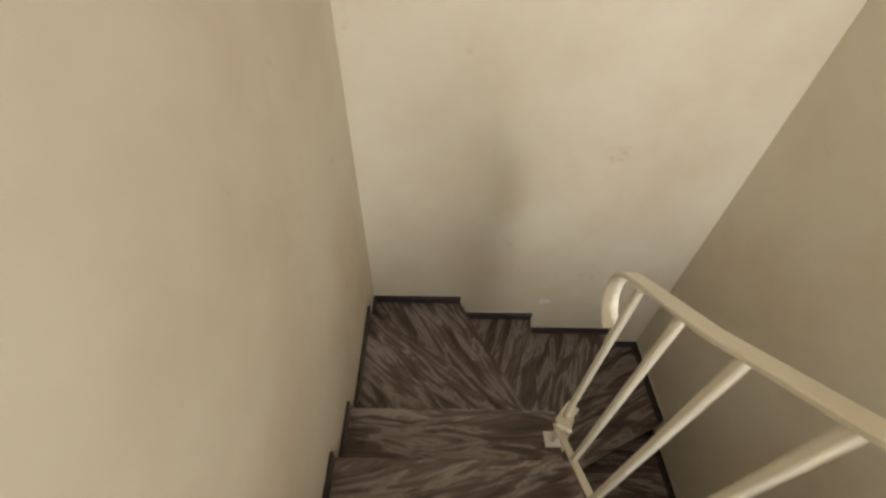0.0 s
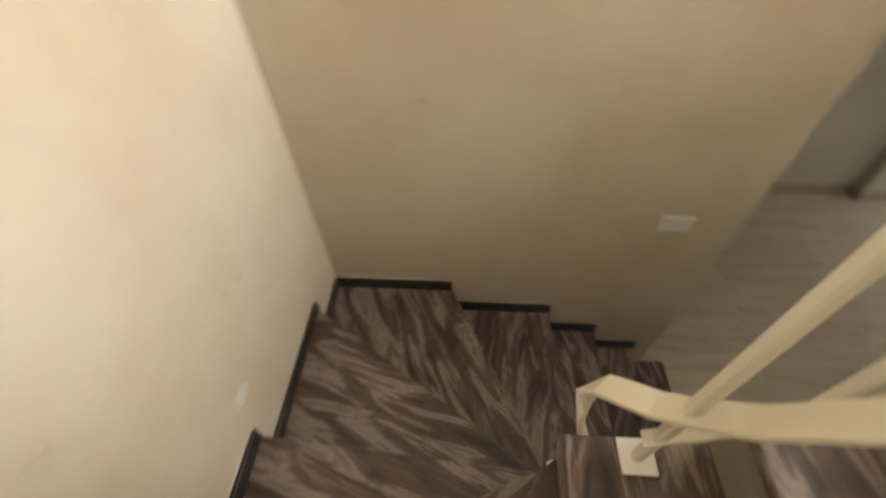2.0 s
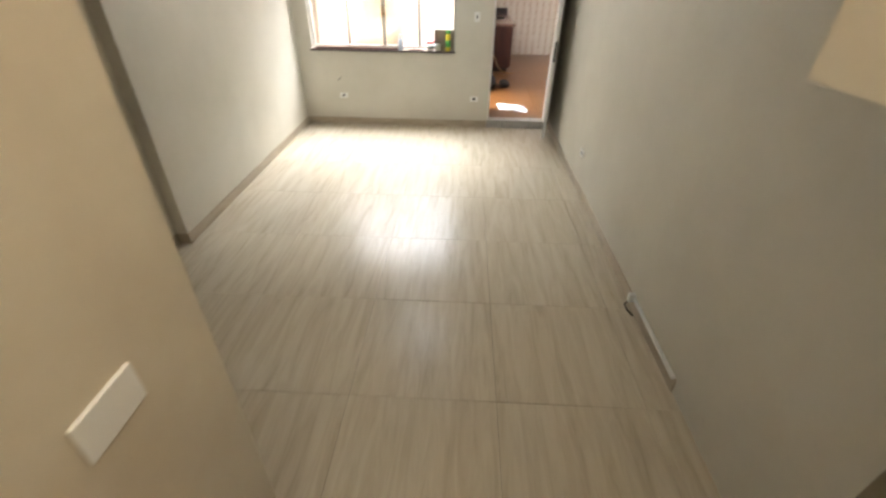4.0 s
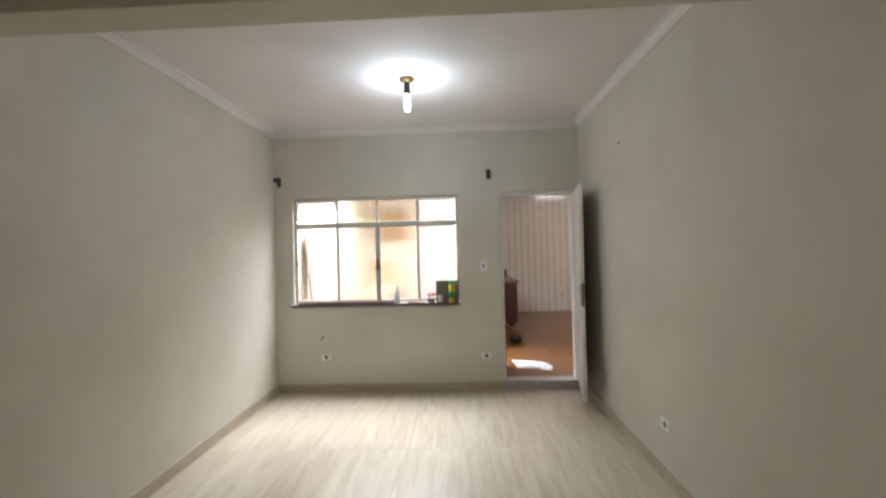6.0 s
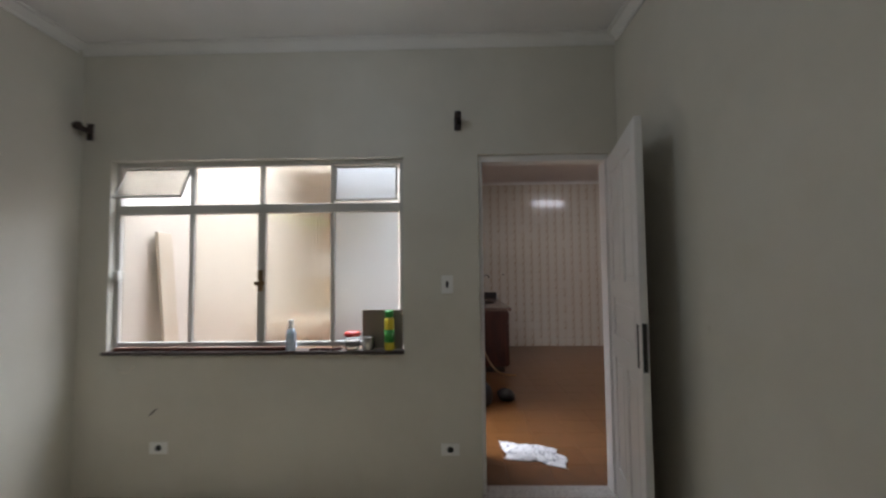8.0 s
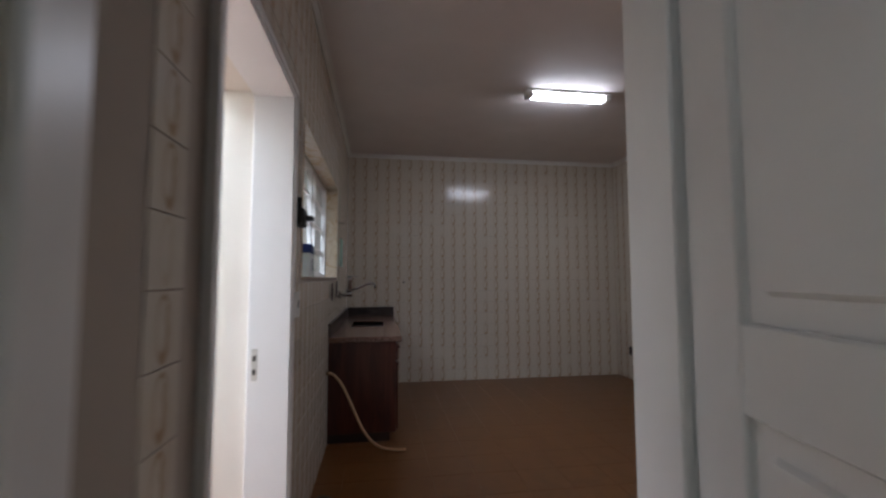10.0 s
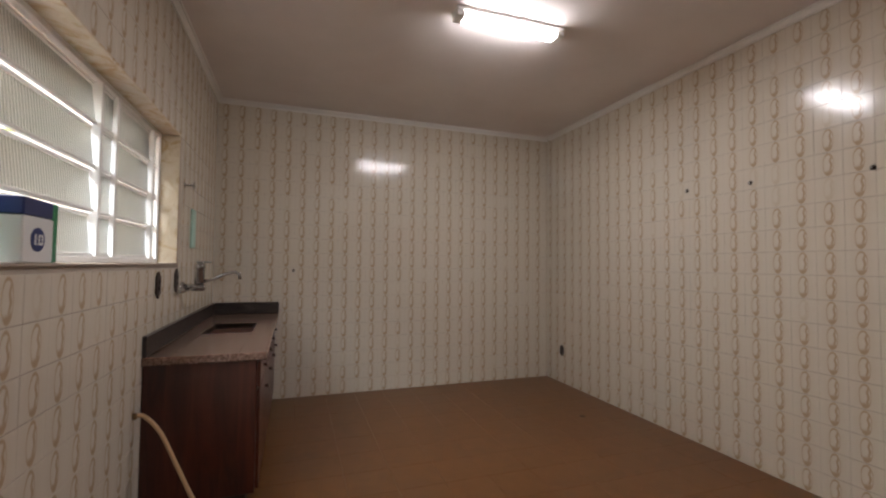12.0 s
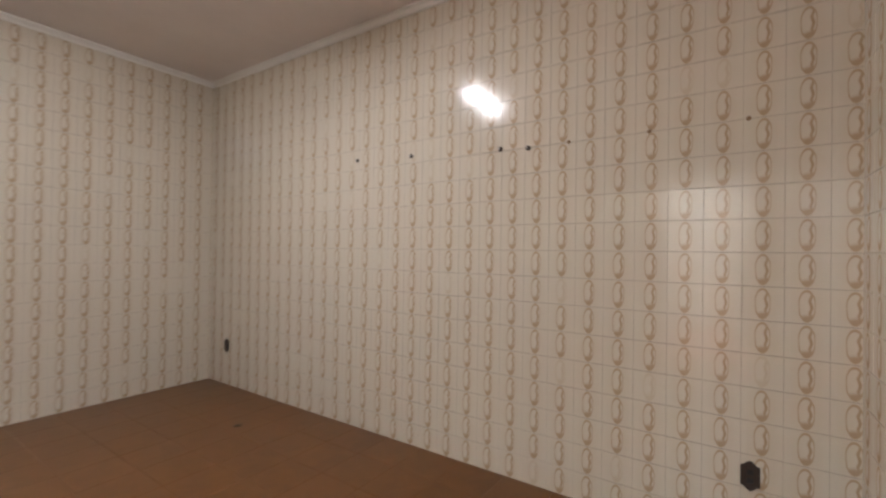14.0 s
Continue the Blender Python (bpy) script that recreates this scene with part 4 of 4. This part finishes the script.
def dark_socket(at, axis, h, label):
    s = thing("wall_socket", label, "socket")
    s.matrix_world = pose(*at, 0, 0, {"-y": 0, "+x": 90, "-x": -90, "+y": 180}[axis])
    w = h * 0.29
    outline = [(0, 0.5), (0.45, 0.43), (0.62, 0.36), (1, 0.33), (1, -0.33), (0.62, -0.36), (0.45, -0.43), (0, -0.5), (-0.45, -0.43), (-0.62, -0.36), (-1, -0.33), (-1, 0.33), (-0.62, 0.36), (-0.45, 0.43)]
    plate = prism([(x * w, z * h * 1.08) for x, z in outline], 0.0005, 0.0095, 0.002)
    plate.transform(Matrix.Rotation(radians(90), 4, "X"))
    part("plate", plate, M_BROWN, s)
    part("insert", boxes(((-0.012, -0.016, 0.008), (0.012, -0.0105, 0.03)), ((-0.012, -0.016, -0.03), (0.012, -0.0105, -0.008)), bevel=0.002), M_BLACK, s)
    return s


dark_socket((KX0, 3.485, 1.262), "+x", 0.15, "dark brown socket plate on the tiled wall by the sink")
dark_socket((KX0, 3.90, 1.275), "+x", 0.15, "dark brown switch plate on the tiled wall by the tap")
dark_socket((KX1, 5.008, 0.385), "-x", 0.125, "dark brown socket plate low on the tiled wall corner")
dark_socket((KX1, 0.765, 0.36), "-x", 0.125, "dark brown socket plate low on the long tiled wall")
wall_plate("light_switch", (KX0, 1.79, 1.25), "+x", 0.08, 0.13, "white switch plate with a dark rocker on the tiles")

meter = thing("wall_holder", "black bracket on the tiled wall beside the kitchen window", "bracket", "", (KX0, 1.73, 1.70))
part("body", boxes(((0.001, -0.05, -0.06), (0.05, 0.05, 0.03)), bevel=0.008), M_BLACK, meter)
part("arm", boxes(((0.004, -0.012, 0.0305), (0.03, 0.0, 0.09)), bevel=0.004), M_BLACK, meter)
part("hook", boxes(((0.0505, -0.03, -0.03), (0.09, 0.02, -0.005)), bevel=0.006), M_BLACK, meter)

# anchor plugs left in the tiles
for x, y, z, ax_ in ((KX1, 3.237, 2.036, "x"), (KX1, 2.712, 2.011, "x"), (KX1, 2.02, 1.975, "x"), (KX1, 1.84, 1.96, "x"), (3.369, KY1, 1.325, "y")):
    p = thing("wall_plug", "small dark unused plug in the tiled wall", "wall plug", "plugs in the tiles", (x, y, z))
    sgn = -1
    part("plug", lathe([(0.014, -0.0005), (0.015, -0.006), (0.009, -0.012)], axis=ax_, n=10), M_BROWN, p)
    part("screw", lathe([(0.004, -0.0125), (0.004, -0.024)], axis=ax_, n=8), M_STEEL, p)

for y in (1.60, 1.19, 0.78):
    p = thing("wall_plug", "filled brown plug hole in the tiled wall", "wall plug", "filled plug holes in the tiles", (KX1, y, 1.965))
    part("plug", lathe([(0.011, -0.0005), (0.010, -0.002), (0.006, -0.003)], axis="x", n=10), M_PLUG, p)

tube = thing("fluorescent_lamp", "lit white fluorescent batten lamp on the kitchen ceiling", "ceiling lamp", "", (4.72, 3.09, KH))
part("housing", boxes(((-0.40, -0.058, -0.025), (0.40, 0.058, -0.0005)), bevel=0.006), M_PLASTIC, tube)
part("diffuser", boxes(((-0.34, -0.048, -0.068), (0.34, 0.048, -0.0255)), bevel=0.016, seg=3), M_TUBE, tube, "glowing white diffuser").visible_shadow = False
for s in (-1, 1):
    part("end_cap", boxes(((min(s * 0.341, s * 0.40), -0.052, -0.070), (max(s * 0.341, s * 0.40), 0.052, -0.0255)), bevel=0.012, seg=2), M_PLASTIC, tube)

hose = thing("garden_hose", "beige hose hanging from the wall beside the sink cabinet", "hose")
hy = 3.15
ctrl = [Vector(p) for p in ((KX0 + 0.005, hy, 0.61), (KX0 + 0.05, hy, 0.605), (KX0 + 0.13, hy - 0.02, 0.52), (KX0 + 0.22, hy - 0.05, 0.34), (KX0 + 0.31, hy - 0.07, 0.16), (KX0 + 0.42, hy - 0.09, 0.05), (KX0 + 0.56, hy - 0.10, 0.016), (KX0 + 0.66, hy - 0.10, 0.016))]
hp = []
for k in range(len(ctrl) - 1):
    p0, p1, p2, p3 = ctrl[max(k - 1, 0)], ctrl[k], ctrl[k + 1], ctrl[min(k + 2, len(ctrl) - 1)]
    for u in (0, 0.25, 0.5, 0.75):
        hp.append(0.5 * (2 * p1 + (p2 - p0) * u + (2 * p0 - 5 * p1 + 4 * p2 - p3) * u * u + (3 * p1 - p0 - 3 * p2 + p3) * u ** 3))
part("tube", sweep(hp, 0.0105, 0.0105, round_n=10), M_HOSE, hose)
part("nozzle", lathe([(0.018, 0.0005), (0.018, 0.012), (0.012, 0.02)], (KX0, 3.15, 0.61), "x", 12), M_BRASS, hose)

carton = thing("soap_carton", "white, navy and green soap powder carton on the window sill", "carton", "", (KX0 - 0.03, 2.08, WIN_K[2] + 0.012))
carton.matrix_world = pose(KX0 - 0.02, 2.20, WIN_K[2] + 0.0125, 0, 0, 4) @ Matrix.Diagonal((1, 1, 0.82, 1))
part("body", boxes(((-0.035, -0.11, 0.0), (0.035, 0.11, 0.17)), bevel=0.004), M_BOX, carton)
part("top_band", boxes(((-0.036, -0.111, 0.171), (0.036, 0.08, 0.235)), bevel=0.004), M_BLUE, carton, "navy printed top")
part("side_band", boxes(((-0.0362, 0.081, 0.0), (0.0362, 0.115, 0.2355)), bevel=0.004), M_PGREEN, carton, "green printed side")
part("emblem", lathe([(0.045, 0.0352), (0.045, 0.0366)], (0, -0.02, 0.085), "x", 20), M_BLUE, carton)
part("emblem_mark", boxes(((0.0367, -0.042, 0.065), (0.0372, -0.032, 0.105)), ((0.0367, -0.018, 0.065), (0.0372, -0.010, 0.105)), ((0.0367, 0.004, 0.065), (0.0372, 0.012, 0.105)), ((0.0367, -0.010, 0.065), (0.0372, 0.004, 0.073)), ((0.0367, -0.010, 0.097), (0.0372, 0.004, 0.105))), M_BOX, carton)
bot = thing("cleaner_bottle", "dark green plastic cleaner bottle on the window sill", "bottle", "", (KX0 - 0.07, 2.02, WIN_K[2] + 0.0125))
part("body", lathe([(0.035, 0.001), (0.038, 0.01), (0.038, 0.2), (0.016, 0.26)]), M_PGREEN, bot)
part("trigger", merge(lathe([(0.017, 0.2605), (0.017, 0.29), (0.012, 0.30)]), boxes(((-0.015, -0.03, 0.3005), (0.015, 0.07, 0.335)), bevel=0.008)), M_PLASTIC, bot)

# cloth on the floor beyond the doorway
bm = bmesh.new()
bmesh.ops.create_grid(bm, x_segments=44, y_segments=30, size=0.5)
for v in bm.verts:
    x, y = v.co.x, v.co.y
    edge = 0.82 + 0.22 * noise.noise((x * 3.1, y * 3.1, 4.0))
    v.co.x, v.co.y = x * 0.52 * edge + 0.02 * noise.noise((x * 9, y * 9, 1)), y * 0.40 * edge - x * 0.16 + 0.02 * noise.noise((x * 9, y * 9, 7))
    f = max(0.0, 1 - (2 * abs(x)) ** 3) * max(0.0, 1 - (2 * abs(y)) ** 3)
    v.co.z = 0.006 + f * (0.022 + 0.028 * abs(noise.noise((x * 5 + y * 3, y * 8, 2))) + 0.012 * noise.noise((x * 17, y * 17, 5)))
for f in bm.faces:
    f.smooth = True
cl_ob = tagged(part("floor_cloth", bm, M_CLOTH), "crumpled white cloth lying on the amber tile floor", "cloth")
cl_ob.location = (3.02, 0.62, 0)
so = cl_ob.modifiers.new("thickness", "SOLIDIFY")
so.thickness = 0.004

bag = bmesh.new()
bmesh.ops.create_icosphere(bag, subdivisions=3, radius=0.13)
for v in bag.verts:
    s = 1 + 0.16 * noise.noise(v.co * 9)
    v.co = Vector((v.co.x * s * 0.8, v.co.y * s * 1.3, max(-0.10, v.co.z * s * 0.95) + 0.10))
for f in bag.faces:
    f.smooth = True
bg = tagged(part("rubbish_bag", bag, M_BLACK), "black crumpled plastic bag on the kitchen floor by the wall", "bag")
bg.location = (KX0 + 0.13, 1.90, 0.002)
bg2 = copy_thing(bg, pose(KX0 + 0.38, 1.98, 0.002, 0, 0, 60) @ Matrix.Diagonal((0.7, 0.6, 0.6, 1)))


# ---- patio things ----
tank = thing("laundry_tank", "worn cream concrete laundry tank on masonry legs", "laundry tank", "", (0, 0, -0.02))
part("basin", boxes(((0.122, 2.35, 0.66), (0.84, 4.098, 0.72)), bevel=0.012, seg=2), M_CONCRETE, tank)
part("rim", boxes(((0.77, 2.35, 0.7205), (0.86, 4.098, 0.83)), ((0.122, 2.35, 0.7205), (0.769, 2.43, 0.83)), ((0.122, 3.1, 0.7205), (0.769, 3.18, 0.83)), bevel=0.012, seg=2), M_CONCRETE, tank)
part("leg", boxes(((0.122, 3.58, 0.0), (0.78, 3.70, 0.6595)), bevel=0.008), M_CONCRETE, tank)
part("leg", boxes(((0.122, 2.42, 0.0), (0.78, 2.56, 0.6595)), bevel=0.008), M_CONCRETE, tank)
part("side_panel", boxes(((0.70, 2.561, 0.0), (0.78, 3.12, 0.6595)), ((0.70, 3.121, 0.50), (0.78, 3.579, 0.6595)), ((0.70, 3.121, 0.0), (0.78, 3.579, 0.06)), bevel=0.006), M_CONCRETE, tank, "masonry panel with a square opening")
part("kerb", boxes(((0.781, 2.42, 0.0), (0.80, 3.72, 0.05)), ((0.122, 4.08, 0.0), (2.28, 4.098, 0.05)), bevel=0.003), M_RED, tank, "red-brown floor skirting")
setting("trim_tank_tiles", boxes(((0.125, 4.088, 0.815), (0.84, 4.099, 1.32)), bevel=0.002), M_TILE_PLAIN, "pale tiles on the wall above the laundry tank", "wall tiles")
for x, m_ in ((0.28, M_RED_P), (0.52, M_STEEL)):
    sp = thing("soap_dish", "small soap tray on the laundry tank", "soap dish", "soap trays", (x, 3.14, 0.8105))
    part("tray", boxes(((-0.07, -0.04, 0), (0.07, 0.04, 0.025)), bevel=0.008), m_, sp)
w3 = tagged(new("window_3"), "grey steel louvre window with amber panes in the patio wall", "window", kind="structure")
part("window_frame", boxes(((0.36, 4.06, 1.72), (0.41, 4.12, 2.42)), ((1.05, 4.06, 1.72), (1.10, 4.12, 2.42)), ((0.41, 4.06, 2.37), (1.05, 4.12, 2.42)), ((0.35, 4.04, 1.70), (1.11, 4.12, 1.735)), bevel=0.004), M_STEELWIN, w3)
for k in range(3):
    part("pane", boxes(((0.41, 4.085, 1.745 + k * 0.21), (1.05, 4.091, 1.925 + k * 0.21))), M_GUM, w3)
    part("louvre_bar", boxes(((0.41, 4.075, 1.926 + k * 0.21), (1.05, 4.10, 1.954 + k * 0.21)), bevel=0.002), M_STEELWIN, w3)
spot = thing("wall_spotlight", "unlit bulb in a dark holder under the patio roof", "spotlight", "", (0.68, 3.42, 2.74))
part("mount", lathe([(0.05, -0.0005), (0.045, -0.02), (0.02, -0.03)]), M_BLACK, spot)
part("holder", sweep([(0, 0, -0.031), (0.0, -0.02, -0.09), (-0.03, -0.05, -0.14)], 0.026, 0.026, round_n=12), M_BLACK, spot)
part("bulb", lathe([(0.02, 0.0), (0.045, -0.04), (0.055, -0.08), (0.03, -0.11)], (-0.04, -0.06, -0.145)), M_BULBGLASS, spot)
line = thing("clothes_line", "lime green clothes line with pegs across the patio", "clothes line")
part("cord", sweep([(0.121, 2.36, 2.13), (0.5, 2.5, 2.06), (1.3, 2.8, 1.98), (2.284, 3.17, 2.02)], 0.006, 0.006, round_n=8), M_ROPE, line)
for x, m_ in ((0.55, M_YELLOW), (0.62, M_TEAL), (0.48, M_BLUE), (1.15, M_YELLOW)):
    yy = 2.5 + (x - 0.5) * 0.375
    part("peg", boxes(((x - 0.008, yy - 0.006, 1.97), (x + 0.008, yy + 0.006, 2.07)), bevel=0.002), m_, line)

# chipped plaster patches, a nail and marks
for lab, lo, hi, m_ in (("pale chipped plaster patch above the stair skirting", (2.50, SY + 0.0005, 1.33), (2.575, SY + 0.0025, 1.385), M_COVE),
                        ("pale chipped plaster line above the stair skirting", (SX0 + 0.0005, -7.33, 0.866), (SX0 + 0.003, -6.80, 0.876), M_COVE),
                        ("pale chipped plaster line above the stair skirting", (2.63, SY + 0.0005, 1.226), (3.02, SY + 0.003, 1.234), M_COVE)):
    bm = bmesh.new()
    cx = [(lo[k] + hi[k]) / 2 for k in range(3)]
    axis = 0 if hi[0] - lo[0] < 0.01 else 1
    long = 1 - axis
    n = 22
    rim = [bm.verts.new((0, 0, 0)) for _ in range(n)]
    for k, v in enumerate(rim):
        a = 2 * math.pi * k / n
        wob = 1 + 0.45 * noise.noise((math.cos(a) * 2, math.sin(a) * 2, cx[2] * 9))
        p = [0, 0, cx[2] + math.sin(a) * wob * (hi[2] - lo[2]) / 2]
        p[long] = cx[long] + math.cos(a) * wob * (hi[long] - lo[long]) / 2
        p[axis] = hi[axis]
        v.co = p
    f = bm.faces.new(rim)
    bmesh.ops.extrude_face_region(bm, geom=[f])
    for v in rim:
        v.co[axis] = lo[axis]
    bmesh.ops.recalc_face_normals(bm, faces=bm.faces[:])
    setting("trim_plaster_chip", bm, m_, lab, "plaster chip")
nail = thing("wall_nail", "small dark nail in the living room wall", "nail", "", (LW, -1.28, 2.36))
part("shaft", lathe([(0.004, -0.0005), (0.004, -0.02), (0.007, -0.021), (0.006, -0.024)], axis="x", n=8), M_BROWN, nail)
wire = thing("wire_stub", "short dark wire stub out of the wall under the window", "wire", "", (0.50, 0, 0.50))
part("wire", sweep([(0, -0.001, 0), (0.015, -0.02, 0.01), (0.04, -0.03, 0.03), (0.06, -0.022, 0.05)], 0.004, 0.004, round_n=6), M_BROWN, wire)
wire2 = thing("wire_stub", "short pale wire loop on the wall under the window", "wire", "", (0.33, 0, 0.80))
part("wire", sweep([(-0.05, -0.002, 0.0), (-0.02, -0.012, -0.03), (0.03, -0.014, -0.03), (0.06, -0.004, 0.01)], 0.003, 0.003, round_n=6), M_IRON, wire2)
plank = thing("leaning_board", "pale wooden board leaning on the patio wall", "board")
plank.matrix_world = pose(0.29, 0.62, -0.02, 0, -4.6, 8)
part("board", boxes(((-0.01, -0.11, 0.01), (0.012, 0.11, 1.75)), bevel=0.003), M_CONCRETE, plank)
stop = thing("floor_stain", "dark rust spot on the kitchen floor", "stain", "", (5.95, 3.95, 0.001))
part("spot", lathe([(0.03, 0.0), (0.022, 0.0012)], n=14), M_BROWN, stop)

# ---- floor and wall tiles, last ----
def tile_mesh(name, sx, sy, th, bev, material):
    """One tile with eased edges, its face up along +z and UVs over the whole face."""
    bm = bmesh.new()
    box(bm, (0, 0, -th), (sx, sy, 0))
    es = [ed for ed in bm.edges if all(abs(v.co.z) < 1e-6 for v in ed.verts)]
    bmesh.ops.bevel(bm, geom=es, offset=bev, segments=1, affect="EDGES")
    uvl = bm.loops.layers.uv.new("UVMap")
    for f in bm.faces:
        for lp in f.loops:
            lp[uvl].uv = (lp.vert.co.x / sx, lp.vert.co.y / sy)
    me = bpy.data.meshes.new(name)
    bm.to_mesh(me)
    bm.free()
    me.materials.append(material)
    return me


def lay(parent_name, me, places, limit=300, name="tile"):
    """Tiles as objects of their own on one mesh, the rest joined."""
    par = bpy.data.objects[parent_name]
    for m in places[:limit]:
        ob = new(name, me)
        ob.parent = par
        ob.matrix_local = m
    rest = places[limit:]
    if rest:
        co = np.array([v.co[:] for v in me.vertices])
        faces = [tuple(p.vertices) for p in me.polygons]
        uvs = np.array([d.uv[:] for d in me.uv_layers[0].data])
        V, F = [], []
        for k, m in enumerate(rest):
            a = np.array(m)
            V.append(co @ a[:3, :3].T + a[:3, 3])
            F += [tuple(i + k * len(co) for i in f) for f in faces]
        big = bpy.data.meshes.new("tiles")
        big.from_pydata(np.concatenate(V).tolist(), [], F)
        ul = big.uv_layers.new(name="UVMap")
        ul.data.foreach_set("uv", np.tile(uvs.ravel(), len(rest)))
        big.materials.append(me.materials[0])
        ob = new("tiles", big)
        ob.parent = par
        tagged(ob, kind="stuff")


# living room floor: large wood-look tiles
S = 0.82
gap = 0.0011
for nx in range(-1, 5):
    for ny in range(-8, 1):
        x0, x1 = max(-0.1, 0.864 + (nx - 1) * S), min(3.62, 0.864 + nx * S)
        y0, y1 = max(SY, -2.26 + (ny + 2) * S), min(-0.0, -2.26 + (ny + 3) * S)
        if x1 - x0 < 0.02 or y1 - y0 < 0.02:
            continue
        t = part("floor_tile", boxes(((x0 + gap, y0 + gap, FL - 0.0055), (x1 - gap, y1 - gap, FL)), bevel=0.0008), M_FLOOR, bpy.data.objects["floor_living_bed"])

# kitchen floor
KS = 0.305
kt = tile_mesh("kitchen_floor_tile", KS - 0.002, KS - 0.002, 0.005, 0.0008, M_KFLOOR)
spots_k = [Matrix.Translation((KX0 - 0.12 + i * KS, WT + 0.001 + j * KS, 0)) for j in range(18) for i in range(13)]
lay("floor_kitchen_bed", kt, spots_k, 300, "floor_tile")

# printed wall tiles, 20 rows to the ceiling
wtile = tile_mesh("printed_tile", TILE - 0.0010, TILE - 0.0030, BED, 0.0012, M_TILE)
rows = 20
rng = random.Random(5)


def jit():
    return pose(0, 0, rng.uniform(-0.0004, 0.0004), rng.uniform(-0.3, 0.3), rng.uniform(-0.3, 0.3), 0)


# face of a tile: its x runs along the wall, its y up, its z out of the wall
far = [Matrix.Translation((KX0 + i * TILE, KY1, j * TILE)) @ pose(0, 0, 0, 90, 0, 0) @ jit() for j in range(rows) for i in range(26)]
right = [Matrix.Translation((KX1, KY1 - i * TILE, j * TILE)) @ pose(0, 0, 0, 90, 0, -90) @ jit() for i in range(32, -1, -1) for j in range(rows)]
lay("wall_kitchen_far", wtile, far)
lay("wall_kitchen_right", wtile, right)
left = []
for i in range(33):
    y = KY1 - i * TILE
    for j in range(rows):
        z = j * TILE
        hit = any(y > h0 + 0.03 and y - TILE < h1 - 0.03 and z + TILE > z0 + 0.03 and z < z1 - 0.03 for h0, h1, z0, z1 in (DOOR_K, WIN_K))
        if not hit and y - TILE > WT - 0.03:
            left.append(Matrix.Translation((KX0, y - TILE, z)) @ pose(0, 0, 0, 90, 0, 90) @ jit())
lay("wall_kitchen_window", wtile, left)
back = [Matrix.Translation((KX1 - i * TILE, 0.40, j * TILE)) @ pose(0, 0, 0, 90, 0, 180) @ jit() for i in range(16) for j in range(rows)]
lay("wall_kitchen_back", wtile, back, 100)
